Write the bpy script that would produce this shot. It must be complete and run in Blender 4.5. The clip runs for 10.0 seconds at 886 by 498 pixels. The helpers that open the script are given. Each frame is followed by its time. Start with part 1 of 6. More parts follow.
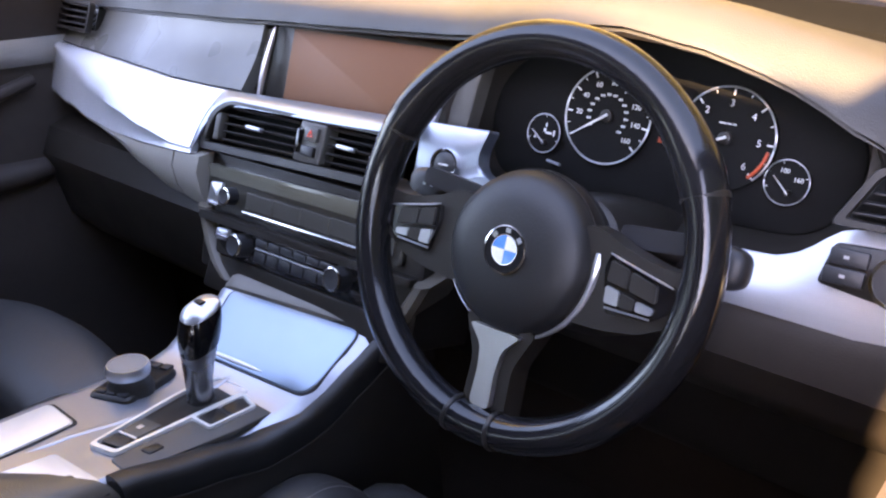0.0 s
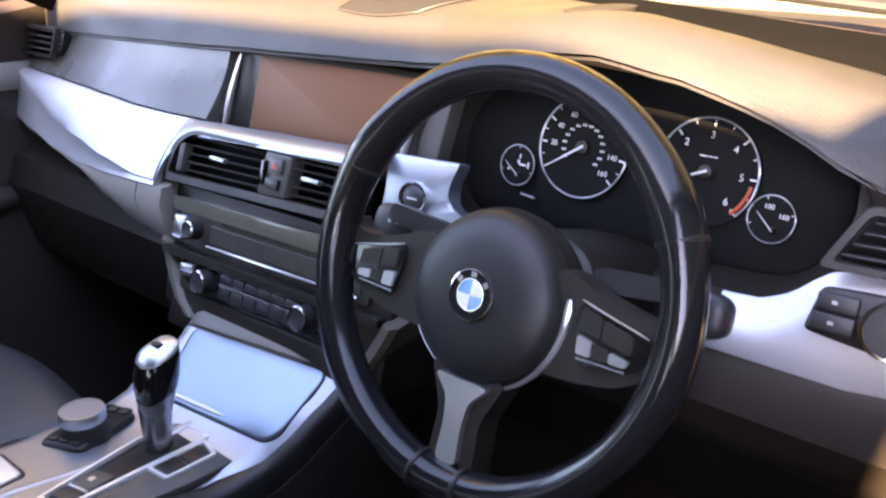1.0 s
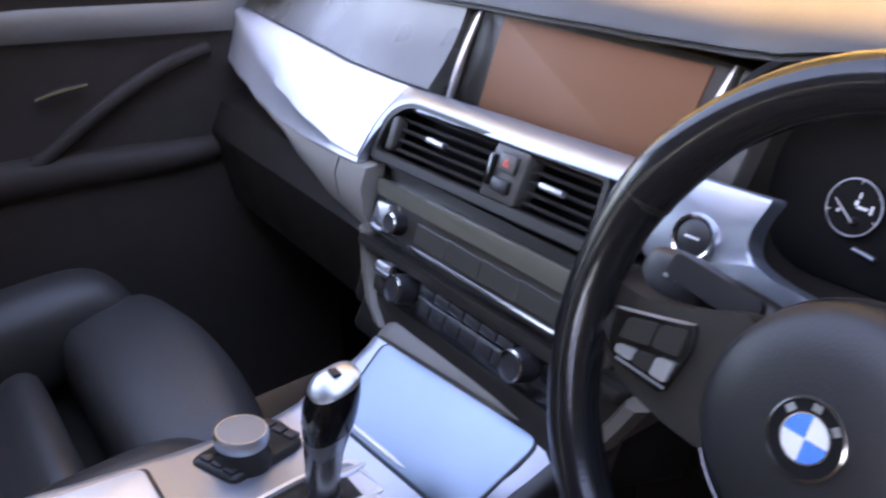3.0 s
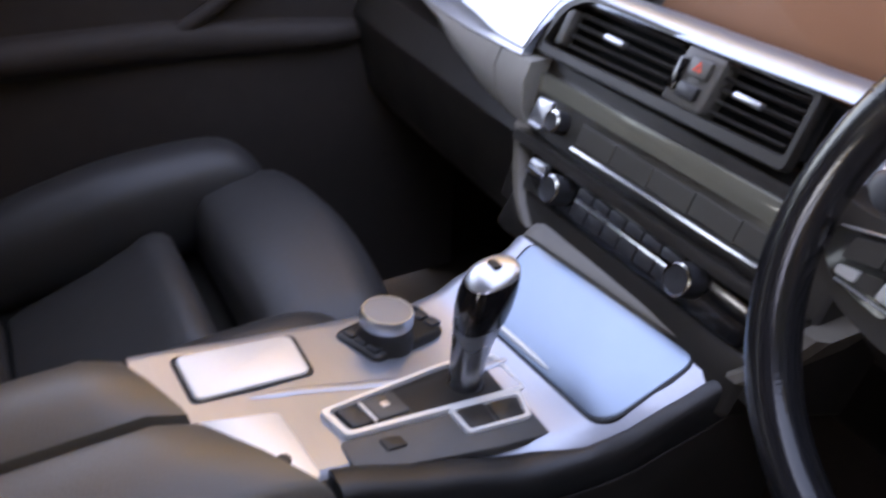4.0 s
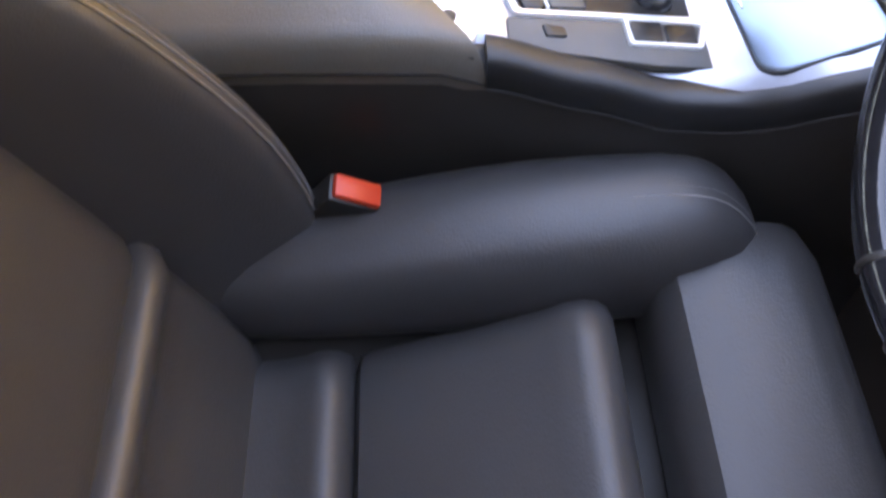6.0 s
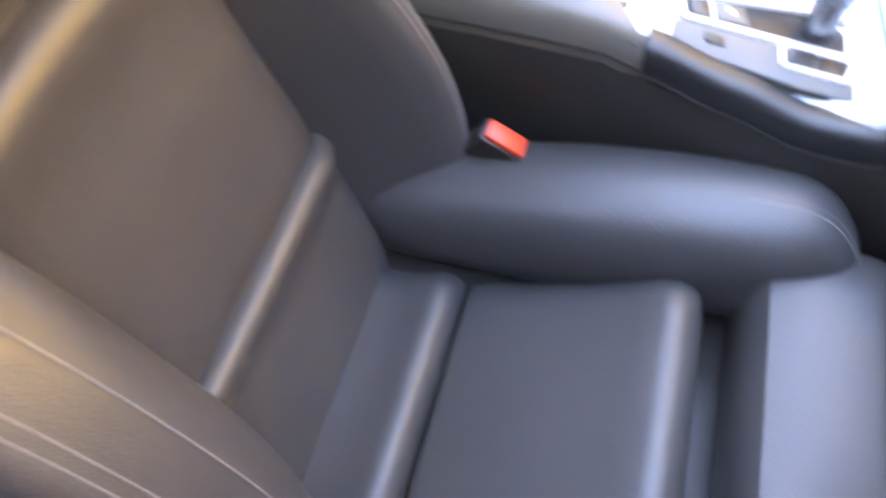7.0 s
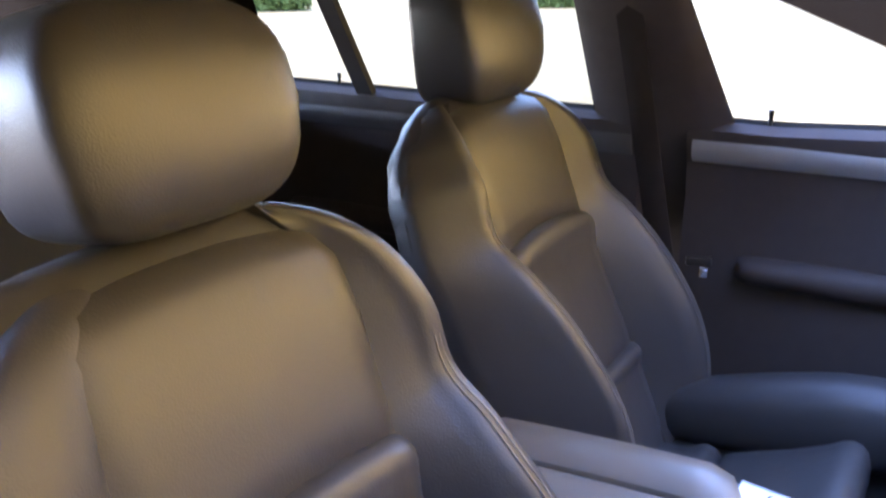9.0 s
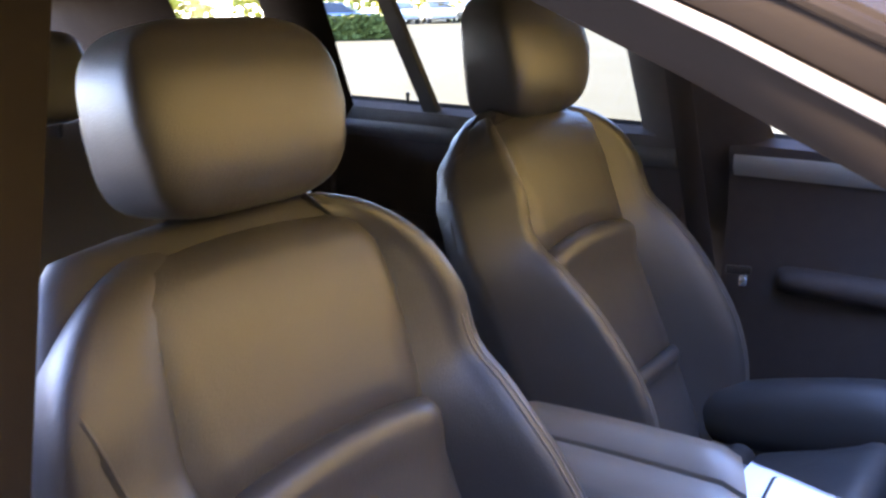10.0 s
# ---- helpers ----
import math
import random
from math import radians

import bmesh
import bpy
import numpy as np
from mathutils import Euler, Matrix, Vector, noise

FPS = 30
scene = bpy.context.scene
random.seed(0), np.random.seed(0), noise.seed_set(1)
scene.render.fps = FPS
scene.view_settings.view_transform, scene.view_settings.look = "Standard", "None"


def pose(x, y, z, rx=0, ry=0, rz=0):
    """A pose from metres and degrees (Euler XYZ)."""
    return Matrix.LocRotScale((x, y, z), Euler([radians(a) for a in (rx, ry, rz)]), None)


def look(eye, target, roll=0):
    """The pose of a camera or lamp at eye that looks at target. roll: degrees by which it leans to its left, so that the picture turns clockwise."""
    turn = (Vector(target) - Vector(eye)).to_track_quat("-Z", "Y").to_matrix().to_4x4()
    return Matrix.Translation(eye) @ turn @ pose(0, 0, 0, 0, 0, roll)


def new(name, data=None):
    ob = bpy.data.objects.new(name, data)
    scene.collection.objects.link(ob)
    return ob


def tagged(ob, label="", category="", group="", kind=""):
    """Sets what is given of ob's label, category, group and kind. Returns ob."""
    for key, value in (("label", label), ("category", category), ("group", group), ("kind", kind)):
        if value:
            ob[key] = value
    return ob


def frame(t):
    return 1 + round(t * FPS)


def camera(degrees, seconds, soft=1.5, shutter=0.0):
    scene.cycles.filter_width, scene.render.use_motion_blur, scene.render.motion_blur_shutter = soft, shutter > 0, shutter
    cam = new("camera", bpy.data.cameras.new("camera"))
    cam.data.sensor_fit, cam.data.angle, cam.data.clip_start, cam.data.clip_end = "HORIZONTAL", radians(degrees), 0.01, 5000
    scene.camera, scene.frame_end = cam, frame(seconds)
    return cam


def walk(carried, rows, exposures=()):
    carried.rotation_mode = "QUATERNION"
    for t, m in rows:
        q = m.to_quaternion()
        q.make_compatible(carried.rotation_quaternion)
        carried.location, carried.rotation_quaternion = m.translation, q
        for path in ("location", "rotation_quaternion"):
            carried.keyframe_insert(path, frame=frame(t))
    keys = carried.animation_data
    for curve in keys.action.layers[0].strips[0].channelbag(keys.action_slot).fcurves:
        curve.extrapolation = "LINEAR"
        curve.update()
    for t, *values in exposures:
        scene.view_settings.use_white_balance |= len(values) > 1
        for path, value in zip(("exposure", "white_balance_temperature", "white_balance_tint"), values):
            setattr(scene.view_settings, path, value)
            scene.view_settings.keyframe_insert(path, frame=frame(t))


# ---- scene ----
cam = camera(53.8, 10.0, 2.2, 0.5)

PATH = [
    (0, (0.756, -0.485, 1.044), (-0.463, 0.821, 0.146), -4.3),
    (0.5, (0.756, -0.473, 1.046), (-0.464, 0.844, 0.165), -4.1),
    (1, (0.741, -0.432, 1.041), (-0.476, 0.899, 0.176), -4.4),
    (1.5, (0.696, -0.365, 1.043), (-0.6, 0.893, 0.183), -4.3),
    (2, (0.639, -0.308, 1.025), (-0.769, 0.838, 0.186), -3.1),
    (2.5, (0.589, -0.294, 1.012), (-0.876, 0.753, 0.141), -3.3),
    (2.7, (0.569, -0.295, 1.009), (-0.912, 0.711, 0.116), -3.7),
    (3.8, (0.503, -0.37, 0.98), (-0.983, 0.487, -0.048), -0.0),
    (4, (0.497, -0.372, 0.977), (-0.991, 0.41, -0.106), 0.7),
    (4.5, (0.504, -0.357, 0.969), (-1.005, 0.203, -0.219), 0.5),
    (5, (0.523, -0.338, 0.961), (-0.951, 0.072, -0.327), 0.3),
    (5.5, (0.561, -0.325, 0.962), (-0.748, -0.054, -0.526), 1.3),
    (5.7, (0.569, -0.308, 0.965), (-0.64, -0.16, -0.622), 0.6),
    (6.8, (0.674, -0.247, 0.999), (-0.411, -0.42, -0.671), -0.9),
    (7, (0.7, -0.253, 1.008), (-0.436, -0.572, -0.608), -0.7),
    (7.5, (0.742, -0.234, 1.015), (-0.575, -0.896, -0.337), -0.7),
    (8, (0.769, -0.206, 1.03), (-0.678, -1.094, -0.026), -1.5),
    (8.5, (0.789, -0.208, 1.044), (-0.771, -1.146, 0.215), -0.5),
    (9, (0.815, -0.179, 1.064), (-0.819, -1.175, 0.483), -1.1),
    (9.5, (0.837, -0.144, 1.058), (-0.785, -1.205, 0.565), -1.7),
    (10, (0.886, -0.06, 1.056), (-0.653, -1.228, 0.538), -1.5),
]
EXPOSURES = [(0.0, 4.85, 11900, 34), (1.5, 4.7, 11700, 34), (2.7, 4.75, 11700, 34), (4.0, 4.7, 16000, 34), (5.0, 4.5, 19000, 35), (5.5, 4.9, 18000, 35), (5.7, 5.25, 16500, 33), (6.8, 7.15, 12300, 29), (7.0, 7.05, 12100, 29), (7.5, 6.65, 11000, 31), (8.0, 6.5, 8900, 33), (8.5, 6.75, 7800, 34), (9.0, 6.15, 7400, 35), (9.5, 5.85, 7500, 35), (10.0, 5.8, 7500, 34)]
walk(cam, [(t, look(eye, target, roll)) for t, eye, target, roll in PATH], EXPOSURES)

# ---------------------------------------------------------------- light
world = bpy.data.worlds.new("world")
scene.world = world
world.use_nodes = True
wn = world.node_tree
wn.nodes.clear()
sky = wn.nodes.new("ShaderNodeTexSky")
sky.sky_type = "NISHITA"
sky.sun_disc = False
sky.air_density = 0.75
sky.ozone_density = 7.0
sky.dust_density = 0.3
sky.sun_elevation = radians(33.6)
sky.sun_rotation = radians(174.5)
bg = wn.nodes.new("ShaderNodeBackground")
bg.inputs["Strength"].default_value = 0.14
wout = wn.nodes.new("ShaderNodeOutputWorld")
wn.links.new(sky.outputs[0], bg.inputs[0])
wn.links.new(bg.outputs[0], wout.inputs[0])
sun_data = bpy.data.lights.new("sun", "SUN")
sun_data.energy = 3.2
sun_data.angle = radians(2.5)
sun_data.color = (1.0, 0.93, 0.70)
sun = new("sun", sun_data)
SUN_FROM = Vector((0.09, -0.829, 0.553)).normalized()
sun.matrix_world = look((0, 0, 0), -SUN_FROM)


# ---------------------------------------------------------------- materials
def material(name, base, rough=0.5, metal=0.0, second=None, scale=40.0, bump=0.0, bump_scale=200.0,
             coat=0.0, spec=0.5, rough_var=0.1, stretch=(1, 1, 1), detail=4.0):
    m = bpy.data.materials.new(name)
    m.use_nodes = True
    nt = m.node_tree
    b = nt.nodes["Principled BSDF"]
    b.inputs["Metallic"].default_value = metal
    b.inputs["Specular IOR Level"].default_value = spec
    b.inputs["Coat Weight"].default_value = coat
    b.inputs["Coat Roughness"].default_value = 0.04
    co = nt.nodes.new("ShaderNodeTexCoord")
    mp = nt.nodes.new("ShaderNodeMapping")
    mp.inputs["Scale"].default_value = stretch
    nt.links.new(co.outputs["Object"], mp.inputs[0])
    n1 = nt.nodes.new("ShaderNodeTexNoise")
    n1.inputs["Scale"].default_value = scale
    n1.inputs["Detail"].default_value = detail
    nt.links.new(mp.outputs[0], n1.inputs["Vector"])
    mix = nt.nodes.new("ShaderNodeMix")
    mix.data_type = "RGBA"
    if second is None:
        second = tuple(c * 0.75 for c in base)
    mix.inputs[6].default_value = (*base, 1)
    mix.inputs[7].default_value = (*second, 1)
    nt.links.new(n1.outputs["Fac"], mix.inputs[0])
    nt.links.new(mix.outputs[2], b.inputs["Base Color"])
    mr = nt.nodes.new("ShaderNodeMapRange")
    mr.inputs[1].default_value, mr.inputs[2].default_value = 0.15, 0.85
    mr.inputs[3].default_value, mr.inputs[4].default_value = max(rough - rough_var, 0.02), min(rough + rough_var, 1)
    n2 = nt.nodes.new("ShaderNodeTexNoise")
    n2.inputs["Scale"].default_value = scale * 0.3
    nt.links.new(mp.outputs[0], n2.inputs["Vector"])
    nt.links.new(n2.outputs["Fac"], mr.inputs[0])
    nt.links.new(mr.outputs[0], b.inputs["Roughness"])
    if bump > 0:
        n3 = nt.nodes.new("ShaderNodeTexNoise")
        n3.inputs["Scale"].default_value = bump_scale
        n3.inputs["Detail"].default_value = 3
        nt.links.new(mp.outputs[0], n3.inputs["Vector"])
        bp = nt.nodes.new("ShaderNodeBump")
        bp.inputs["Strength"].default_value = bump
        bp.inputs["Distance"].default_value = 0.001
        nt.links.new(n3.outputs["Fac"], bp.inputs["Height"])
        nt.links.new(bp.outputs[0], b.inputs["Normal"])
    return m


def leather_material(name, base, rough, second=None, grain=0.2):
    """Grained hide: fine pebble cells over slow tonal drift."""
    m = material(name, base, rough, second=second, scale=9, rough_var=0.07, spec=0.5)
    nt = m.node_tree
    b = nt.nodes["Principled BSDF"]
    co = nt.nodes.new("ShaderNodeTexCoord")
    vo = nt.nodes.new("ShaderNodeTexVoronoi")
    vo.inputs["Scale"].default_value = 520
    nz = nt.nodes.new("ShaderNodeTexNoise")
    nz.inputs["Scale"].default_value = 22
    nz.inputs["Detail"].default_value = 3
    ad = nt.nodes.new("ShaderNodeMath")
    ad.operation = "MULTIPLY_ADD"
    ad.inputs[1].default_value = 5.0
    nt.links.new(co.outputs["Object"], vo.inputs["Vector"])
    nt.links.new(co.outputs["Object"], nz.inputs["Vector"])
    nt.links.new(nz.outputs["Fac"], ad.inputs[0])
    nt.links.new(vo.outputs["Distance"], ad.inputs[2])
    bp = nt.nodes.new("ShaderNodeBump")
    bp.inputs["Strength"].default_value = grain
    bp.inputs["Distance"].default_value = 0.0009
    nt.links.new(ad.outputs[0], bp.inputs["Height"])
    nt.links.new(bp.outputs[0], b.inputs["Normal"])
    return m


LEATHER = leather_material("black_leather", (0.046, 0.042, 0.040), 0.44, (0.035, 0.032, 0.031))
# black leather like the seats, made paler so the colour carries its sheen
ARM = leather_material("sheen_pale_armrest_leather", (0.130, 0.110, 0.090), 0.37, (0.106, 0.090, 0.074), 0.15)
LEATHER_RIM = leather_material("rim_leather", (0.012, 0.012, 0.013), 0.15, (0.010, 0.010, 0.011), 0.05)
HUB = leather_material("hub_cover", (0.017, 0.016, 0.016), 0.48, (0.012, 0.012, 0.012), 0.09)
DASH = material("dash_soft_plastic", (0.032, 0.030, 0.028), 0.46, second=(0.026, 0.0245, 0.023), bump=0.3, bump_scale=700, spec=0.42)
FASCIA_LOW = material("warm_grey_fascia", (0.31, 0.285, 0.25), 0.36, second=(0.26, 0.24, 0.21), bump=0.15, bump_scale=700)
DASH_LOW = material("grey_panel_plastic", (0.085, 0.078, 0.070), 0.42, second=(0.065, 0.06, 0.055), bump=0.25, bump_scale=700)
FASCIA = material("satin_fascia_plastic", (0.105, 0.10, 0.09), 0.30, second=(0.082, 0.079, 0.073), bump=0.12, bump_scale=700)
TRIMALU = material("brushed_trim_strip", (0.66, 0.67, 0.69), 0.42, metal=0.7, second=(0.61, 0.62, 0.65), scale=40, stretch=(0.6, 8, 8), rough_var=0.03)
# same aluminium as the trim band, with blue sky reflection mixed into the colour
SKY_BLUED = material("sky_tinted_trim_metal", (0.40, 0.455, 0.52), 0.38, metal=0.9, second=(0.37, 0.42, 0.48), scale=40, stretch=(0.6, 8, 8), rough_var=0.03)
# lid aluminium, darkened and blued to carry the sky's reflection
SKY_LID = material("sky_tinted_lid_metal", (0.235, 0.325, 0.405), 0.40, metal=1.0, second=(0.22, 0.305, 0.375), scale=30, rough_var=0.03)
BRIGHT = material("bright_silver", (0.86, 0.84, 0.80), 0.45, metal=0.4, second=(0.80, 0.78, 0.75), rough_var=0.04)
BROWN = material("brown_grey_plastic", (0.15, 0.125, 0.098), 0.36, second=(0.12, 0.10, 0.08), bump=0.2, bump_scale=700)
GRILLE = material("speaker_mesh", (0.016, 0.016, 0.017), 0.85, second=(0.012, 0.012, 0.012), scale=300, spec=0.15, bump=0.5, bump_scale=1200)
PLASTIC = material("dark_plastic", (0.026, 0.0215, 0.0185), 0.38, spec=0.4, bump=0.15, bump_scale=500)
GLOSS = material("gloss_black", (0.006, 0.006, 0.007), 0.14, coat=0.6, rough_var=0.03)
BUTTON = material("button_plastic", (0.024, 0.024, 0.026), 0.42, bump=0.1, bump_scale=600)
ALU = material("brushed_aluminium", (0.41, 0.435, 0.48), 0.40, metal=0.8, second=(0.375, 0.40, 0.44), scale=40,
               stretch=(0.6, 8, 8), rough_var=0.04, bump=0.02, bump_scale=300)
SATIN = material("satin_silver", (0.62, 0.63, 0.65), 0.34, metal=0.9, second=(0.55, 0.56, 0.58), rough_var=0.05)
CHROME = material("chrome", (0.86, 0.86, 0.87), 0.16, metal=1.0, rough_var=0.03)
CARPET = material("black_carpet", (0.055, 0.039, 0.031), 0.95, bump=0.8, bump_scale=900, spec=0.2)
HEADLINER = material("grey_headliner", (0.13, 0.115, 0.108), 0.95, bump=0.4, bump_scale=900, spec=0.2)
STRIP = material("dull_silver_strip", (0.40, 0.385, 0.37), 0.50, metal=0.6, second=(0.35, 0.335, 0.32), scale=40, stretch=(8, 0.6, 8), rough_var=0.04)
PILLAR = material("pillar_trim", (0.0165, 0.0125, 0.010), 0.85, spec=0.06, bump=0.12, bump_scale=1500)
KNEE = material("dark_brown_panel_plastic", (0.050, 0.040, 0.034), 0.5, second=(0.040, 0.032, 0.028), spec=0.4, bump=0.25, bump_scale=700)
DARKTRIM = material("dark_door_trim", (0.064, 0.049, 0.044), 0.6, spec=0.25, bump=0.3, bump_scale=500)
RUBBER = material("black_rubber", (0.015, 0.015, 0.015), 0.6)
# display is off; the warm glare on its glass is painted as orange-brown
SCREEN = material("glare_brown_display", (0.22, 0.086, 0.044), 0.5, second=(0.15, 0.056, 0.028), scale=3, spec=0.2, rough_var=0.05)
DIAL = material("dial_face", (0.008, 0.008, 0.008), 0.8, spec=0.15)
SLOT = material("black_glass_band", (0.004, 0.004, 0.004), 0.9, spec=0.02)
RADIO = material("satin_radio_face", (0.062, 0.057, 0.048), 0.22, second=(0.046, 0.042, 0.036), scale=12, rough_var=0.05)
WHITE = material("printed_white", (0.82, 0.82, 0.80), 0.5)
RED = material("printed_red", (0.75, 0.10, 0.04), 0.5)
REDBTN = material("red_button", (0.85, 0.06, 0.02), 0.4, second=(0.75, 0.05, 0.02))
BLUE = material("enamel_blue", (0.0, 0.27, 0.72), 0.15, coat=0.5)
SENSOR = material("grey_sensor_cover", (0.020, 0.018, 0.015), 0.6, spec=0.3)
PAINT = material("body_paint_silver", (0.42, 0.44, 0.46), 0.3, metal=0.6, coat=0.6)
ASPHALT = material("pale_paving", (0.029, 0.030, 0.019), 0.9, second=(0.022, 0.024, 0.015), scale=0.8, bump=0.5, bump_scale=60, spec=0.2)


def glass_material(name="window_glass", tint=(0.86, 0.92, 0.89)):
    m = bpy.data.materials.new(name)
    m.use_nodes = True
    nt = m.node_tree
    nt.nodes.clear()
    out = nt.nodes.new("ShaderNodeOutputMaterial")
    tr = nt.nodes.new("ShaderNodeBsdfTransparent")
    tr.inputs[0].default_value = (*tint, 1)
    gl = nt.nodes.new("ShaderNodeBsdfGlossy")
    gl.inputs["Roughness"].default_value = 0.02
    lw = nt.nodes.new("ShaderNodeLayerWeight")
    lw.inputs[0].default_value = 0.5
    pw = nt.nodes.new("ShaderNodeMath")
    pw.operation = "POWER"
    pw.inputs[1].default_value = 5.0
    fr = nt.nodes.new("ShaderNodeMath")
    fr.operation = "MULTIPLY_ADD"
    fr.inputs[1].default_value = 0.9
    fr.inputs[2].default_value = 0.05
    nt.links.new(lw.outputs["Facing"], pw.inputs[0])
    nt.links.new(pw.outputs[0], fr.inputs[0])
    mx = nt.nodes.new("ShaderNodeMixShader")
    nt.links.new(fr.outputs[0], mx.inputs[0])
    nt.links.new(tr.outputs[0], mx.inputs[1])
    nt.links.new(gl.outputs[0], mx.inputs[2])
    nt.links.new(mx.outputs[0], out.inputs[0])
    return m


GLASS = glass_material()
TINTED = glass_material("tinted_window_glass", (0.42, 0.46, 0.42))


# ---------------------------------------------------------------- helpers
def thing(name, at, label, category, group="", kind=""):
    e = new(name)
    e.empty_display_size = 0.05
    e.matrix_world = Matrix.Translation(at)
    return tagged(e, label, category, group, kind)


def finish(bm, angle=38):
    bmesh.ops.recalc_face_normals(bm, faces=bm.faces)
    for f in bm.faces:
        f.smooth = True
    lim = radians(angle)
    for e in bm.edges:
        if len(e.link_faces) == 2 and e.calc_face_angle(0) > lim:
            e.smooth = False


def part(name, bm, mat, parent=None, label="", angle=38):
    finish(bm, angle)
    me = bpy.data.meshes.new(name)
    bm.to_mesh(me)
    bm.free()
    me.materials.append(mat)
    ob = new(name, me)
    if parent is not None:
        ob.parent = parent
        if parent.type == "EMPTY":
            ob.matrix_parent_inverse = parent.matrix_basis.inverted()
    if label:
        ob["label"] = label
    return ob


def rbox(x0, x1, y0, y1, z0, z1, r=0.004, seg=2, m=None, bm=None):
    """A box with rounded edges."""
    bm = bm or bmesh.new()
    got = bmesh.ops.create_cube(bm, size=1)
    vs = got["verts"]
    for v in vs:
        v.co = Vector((x0 + (v.co.x + 0.5) * (x1 - x0), y0 + (v.co.y + 0.5) * (y1 - y0), z0 + (v.co.z + 0.5) * (z1 - z0)))
    if r > 0:
        es = list({e for v in vs for e in v.link_edges})
        r = min(r, 0.49 * min(x1 - x0, y1 - y0, z1 - z0))
        bv = bmesh.ops.bevel(bm, geom=es, offset=r, segments=seg, affect="EDGES", profile=0.5)
        vs = list({v for f in bv["faces"] for v in f.verts} | {v for v in vs if v.is_valid})
    if m is not None:
        bmesh.ops.transform(bm, matrix=m, verts=vs)
    return bm


def loft(rows, ring=True, caps=True, bm=None, loop=False):
    """Skin through rows of points, all of one length."""
    bm = bm or bmesh.new()
    vs = [[bm.verts.new(p) for p in row] for row in rows]
    n = len(rows[0])
    pairs = list(zip(vs, vs[1:]))
    if loop:
        pairs.append((vs[-1], vs[0]))
    for a, b in pairs:
        for i in range(n if ring else n - 1):
            j = (i + 1) % n
            bm.faces.new((a[i], a[j], b[j], b[i]))
    if ring and caps and not loop:
        bm.faces.new(vs[0])
        bm.faces.new(vs[-1])
    return bm


def thick(rows, depth, bm=None):
    """An open sheet through rows, given depth along the vector."""
    d = Vector(depth)
    out = [[Vector(p) for p in row] + [Vector(p) + d for p in reversed(row)] for row in rows]
    return loft(out, True, True, bm)


def tube(path, radius, seg=12, bm=None, loop=False, flat=1.0, up=(0, 0, 1)):
    """A round bar along a path; radius may vary, flat squashes it."""
    path = [Vector(p) for p in path]
    rows = []
    n = len(path)
    for i, p in enumerate(path):
        a = path[(i - 1) % n] if loop or i > 0 else p
        b = path[(i + 1) % n] if loop or i < n - 1 else p
        t = (b - a).normalized()
        s = t.cross(Vector(up))
        s = s.normalized() if s.length > 1e-4 else Vector((1, 0, 0))
        w = s.cross(t).normalized()
        r = radius[i] if isinstance(radius, (list, tuple)) else radius
        rows.append([p + s * r * math.cos(k * math.tau / seg) + w * r * flat * math.sin(k * math.tau / seg) for k in range(seg)])
    return loft(rows, True, True, bm, loop)


def lathe(profile, m=None, seg=28, bm=None, hollow=False):
    """A turned shape: profile of (radius, height) about z, placed by m; hollow closes it into a ring."""
    m = m or Matrix()
    rows = [[m @ Vector((r * math.cos(k * math.tau / seg), r * math.sin(k * math.tau / seg), h)) for k in range(seg)] for r, h in profile]
    return loft(rows, True, True, bm, loop=hollow)


def rpoly(pts, r, n=4):
    """A flat outline with rounded corners; r one radius or one per corner."""
    out = []
    k = len(pts)
    for i in range(k):
        p, a, b = Vector(pts[i]), Vector(pts[i - 1]), Vector(pts[(i + 1) % k])
        rr = r[i] if isinstance(r, (list, tuple)) else r
        da, db = (a - p), (b - p)
        d = min(rr, da.length * 0.48, db.length * 0.48)
        s, e = p + da.normalized() * d, p + db.normalized() * d
        for q in range(n + 1):
            t = q / n
            out.append((1 - t) ** 2 * s + 2 * t * (1 - t) * p + t * t * e)
    return out


def centre_of(pts):
    c = Vector((0, 0))
    for p in pts:
        c += Vector(p)
    return c / len(pts)


def slab(outline, m, depth, edge=0.002, bm=None, crown=0.0):
    """A plate of that flat outline: its face lies in the xy plane of m, with a softened edge, and its body below it."""
    c = centre_of(outline)
    rows = []
    prof = [(1.0, -depth), (1.0, -edge), (0.3, -edge * 0.3), (-0.4, 0.0)]
    for k, h in prof:
        row = []
        for p in outline:
            p = Vector(p)
            d = (p - c)
            inset = edge * (1 - k)
            q = c + d * max(0.0, 1 - inset / max(d.length, 1e-6))
            row.append(m @ Vector((q.x, q.y, h)))
        rows.append(row)
    if crown:
        for s, hh in ((0.85, 0.5), (0.6, 0.82), (0.3, 0.97)):
            rows.append([m @ Vector((*(c + (Vector(p) - c) * s), crown * hh)) for p in outline])
    return loft(rows, True, True, bm)


def frame_ring(outer, inner, m, height, edge=0.001, bm=None):
    """A raised frame between two outlines of the same count."""
    rows = [[m @ Vector((*p, -0.004)) for p in outer],
            [m @ Vector((*p, height - edge)) for p in outer],
            [m @ Vector((*(Vector(p) * 0.9 + Vector(q) * 0.1), height)) for p, q in zip(outer, inner)],
            [m @ Vector((*(Vector(p) * 0.1 + Vector(q) * 0.9), height)) for p, q in zip(outer, inner)],
            [m @ Vector((*q, height - edge)) for q in inner],
            [m @ Vector((*q, -0.004)) for q in inner]]
    return loft(rows, True, False, bm, loop=True)


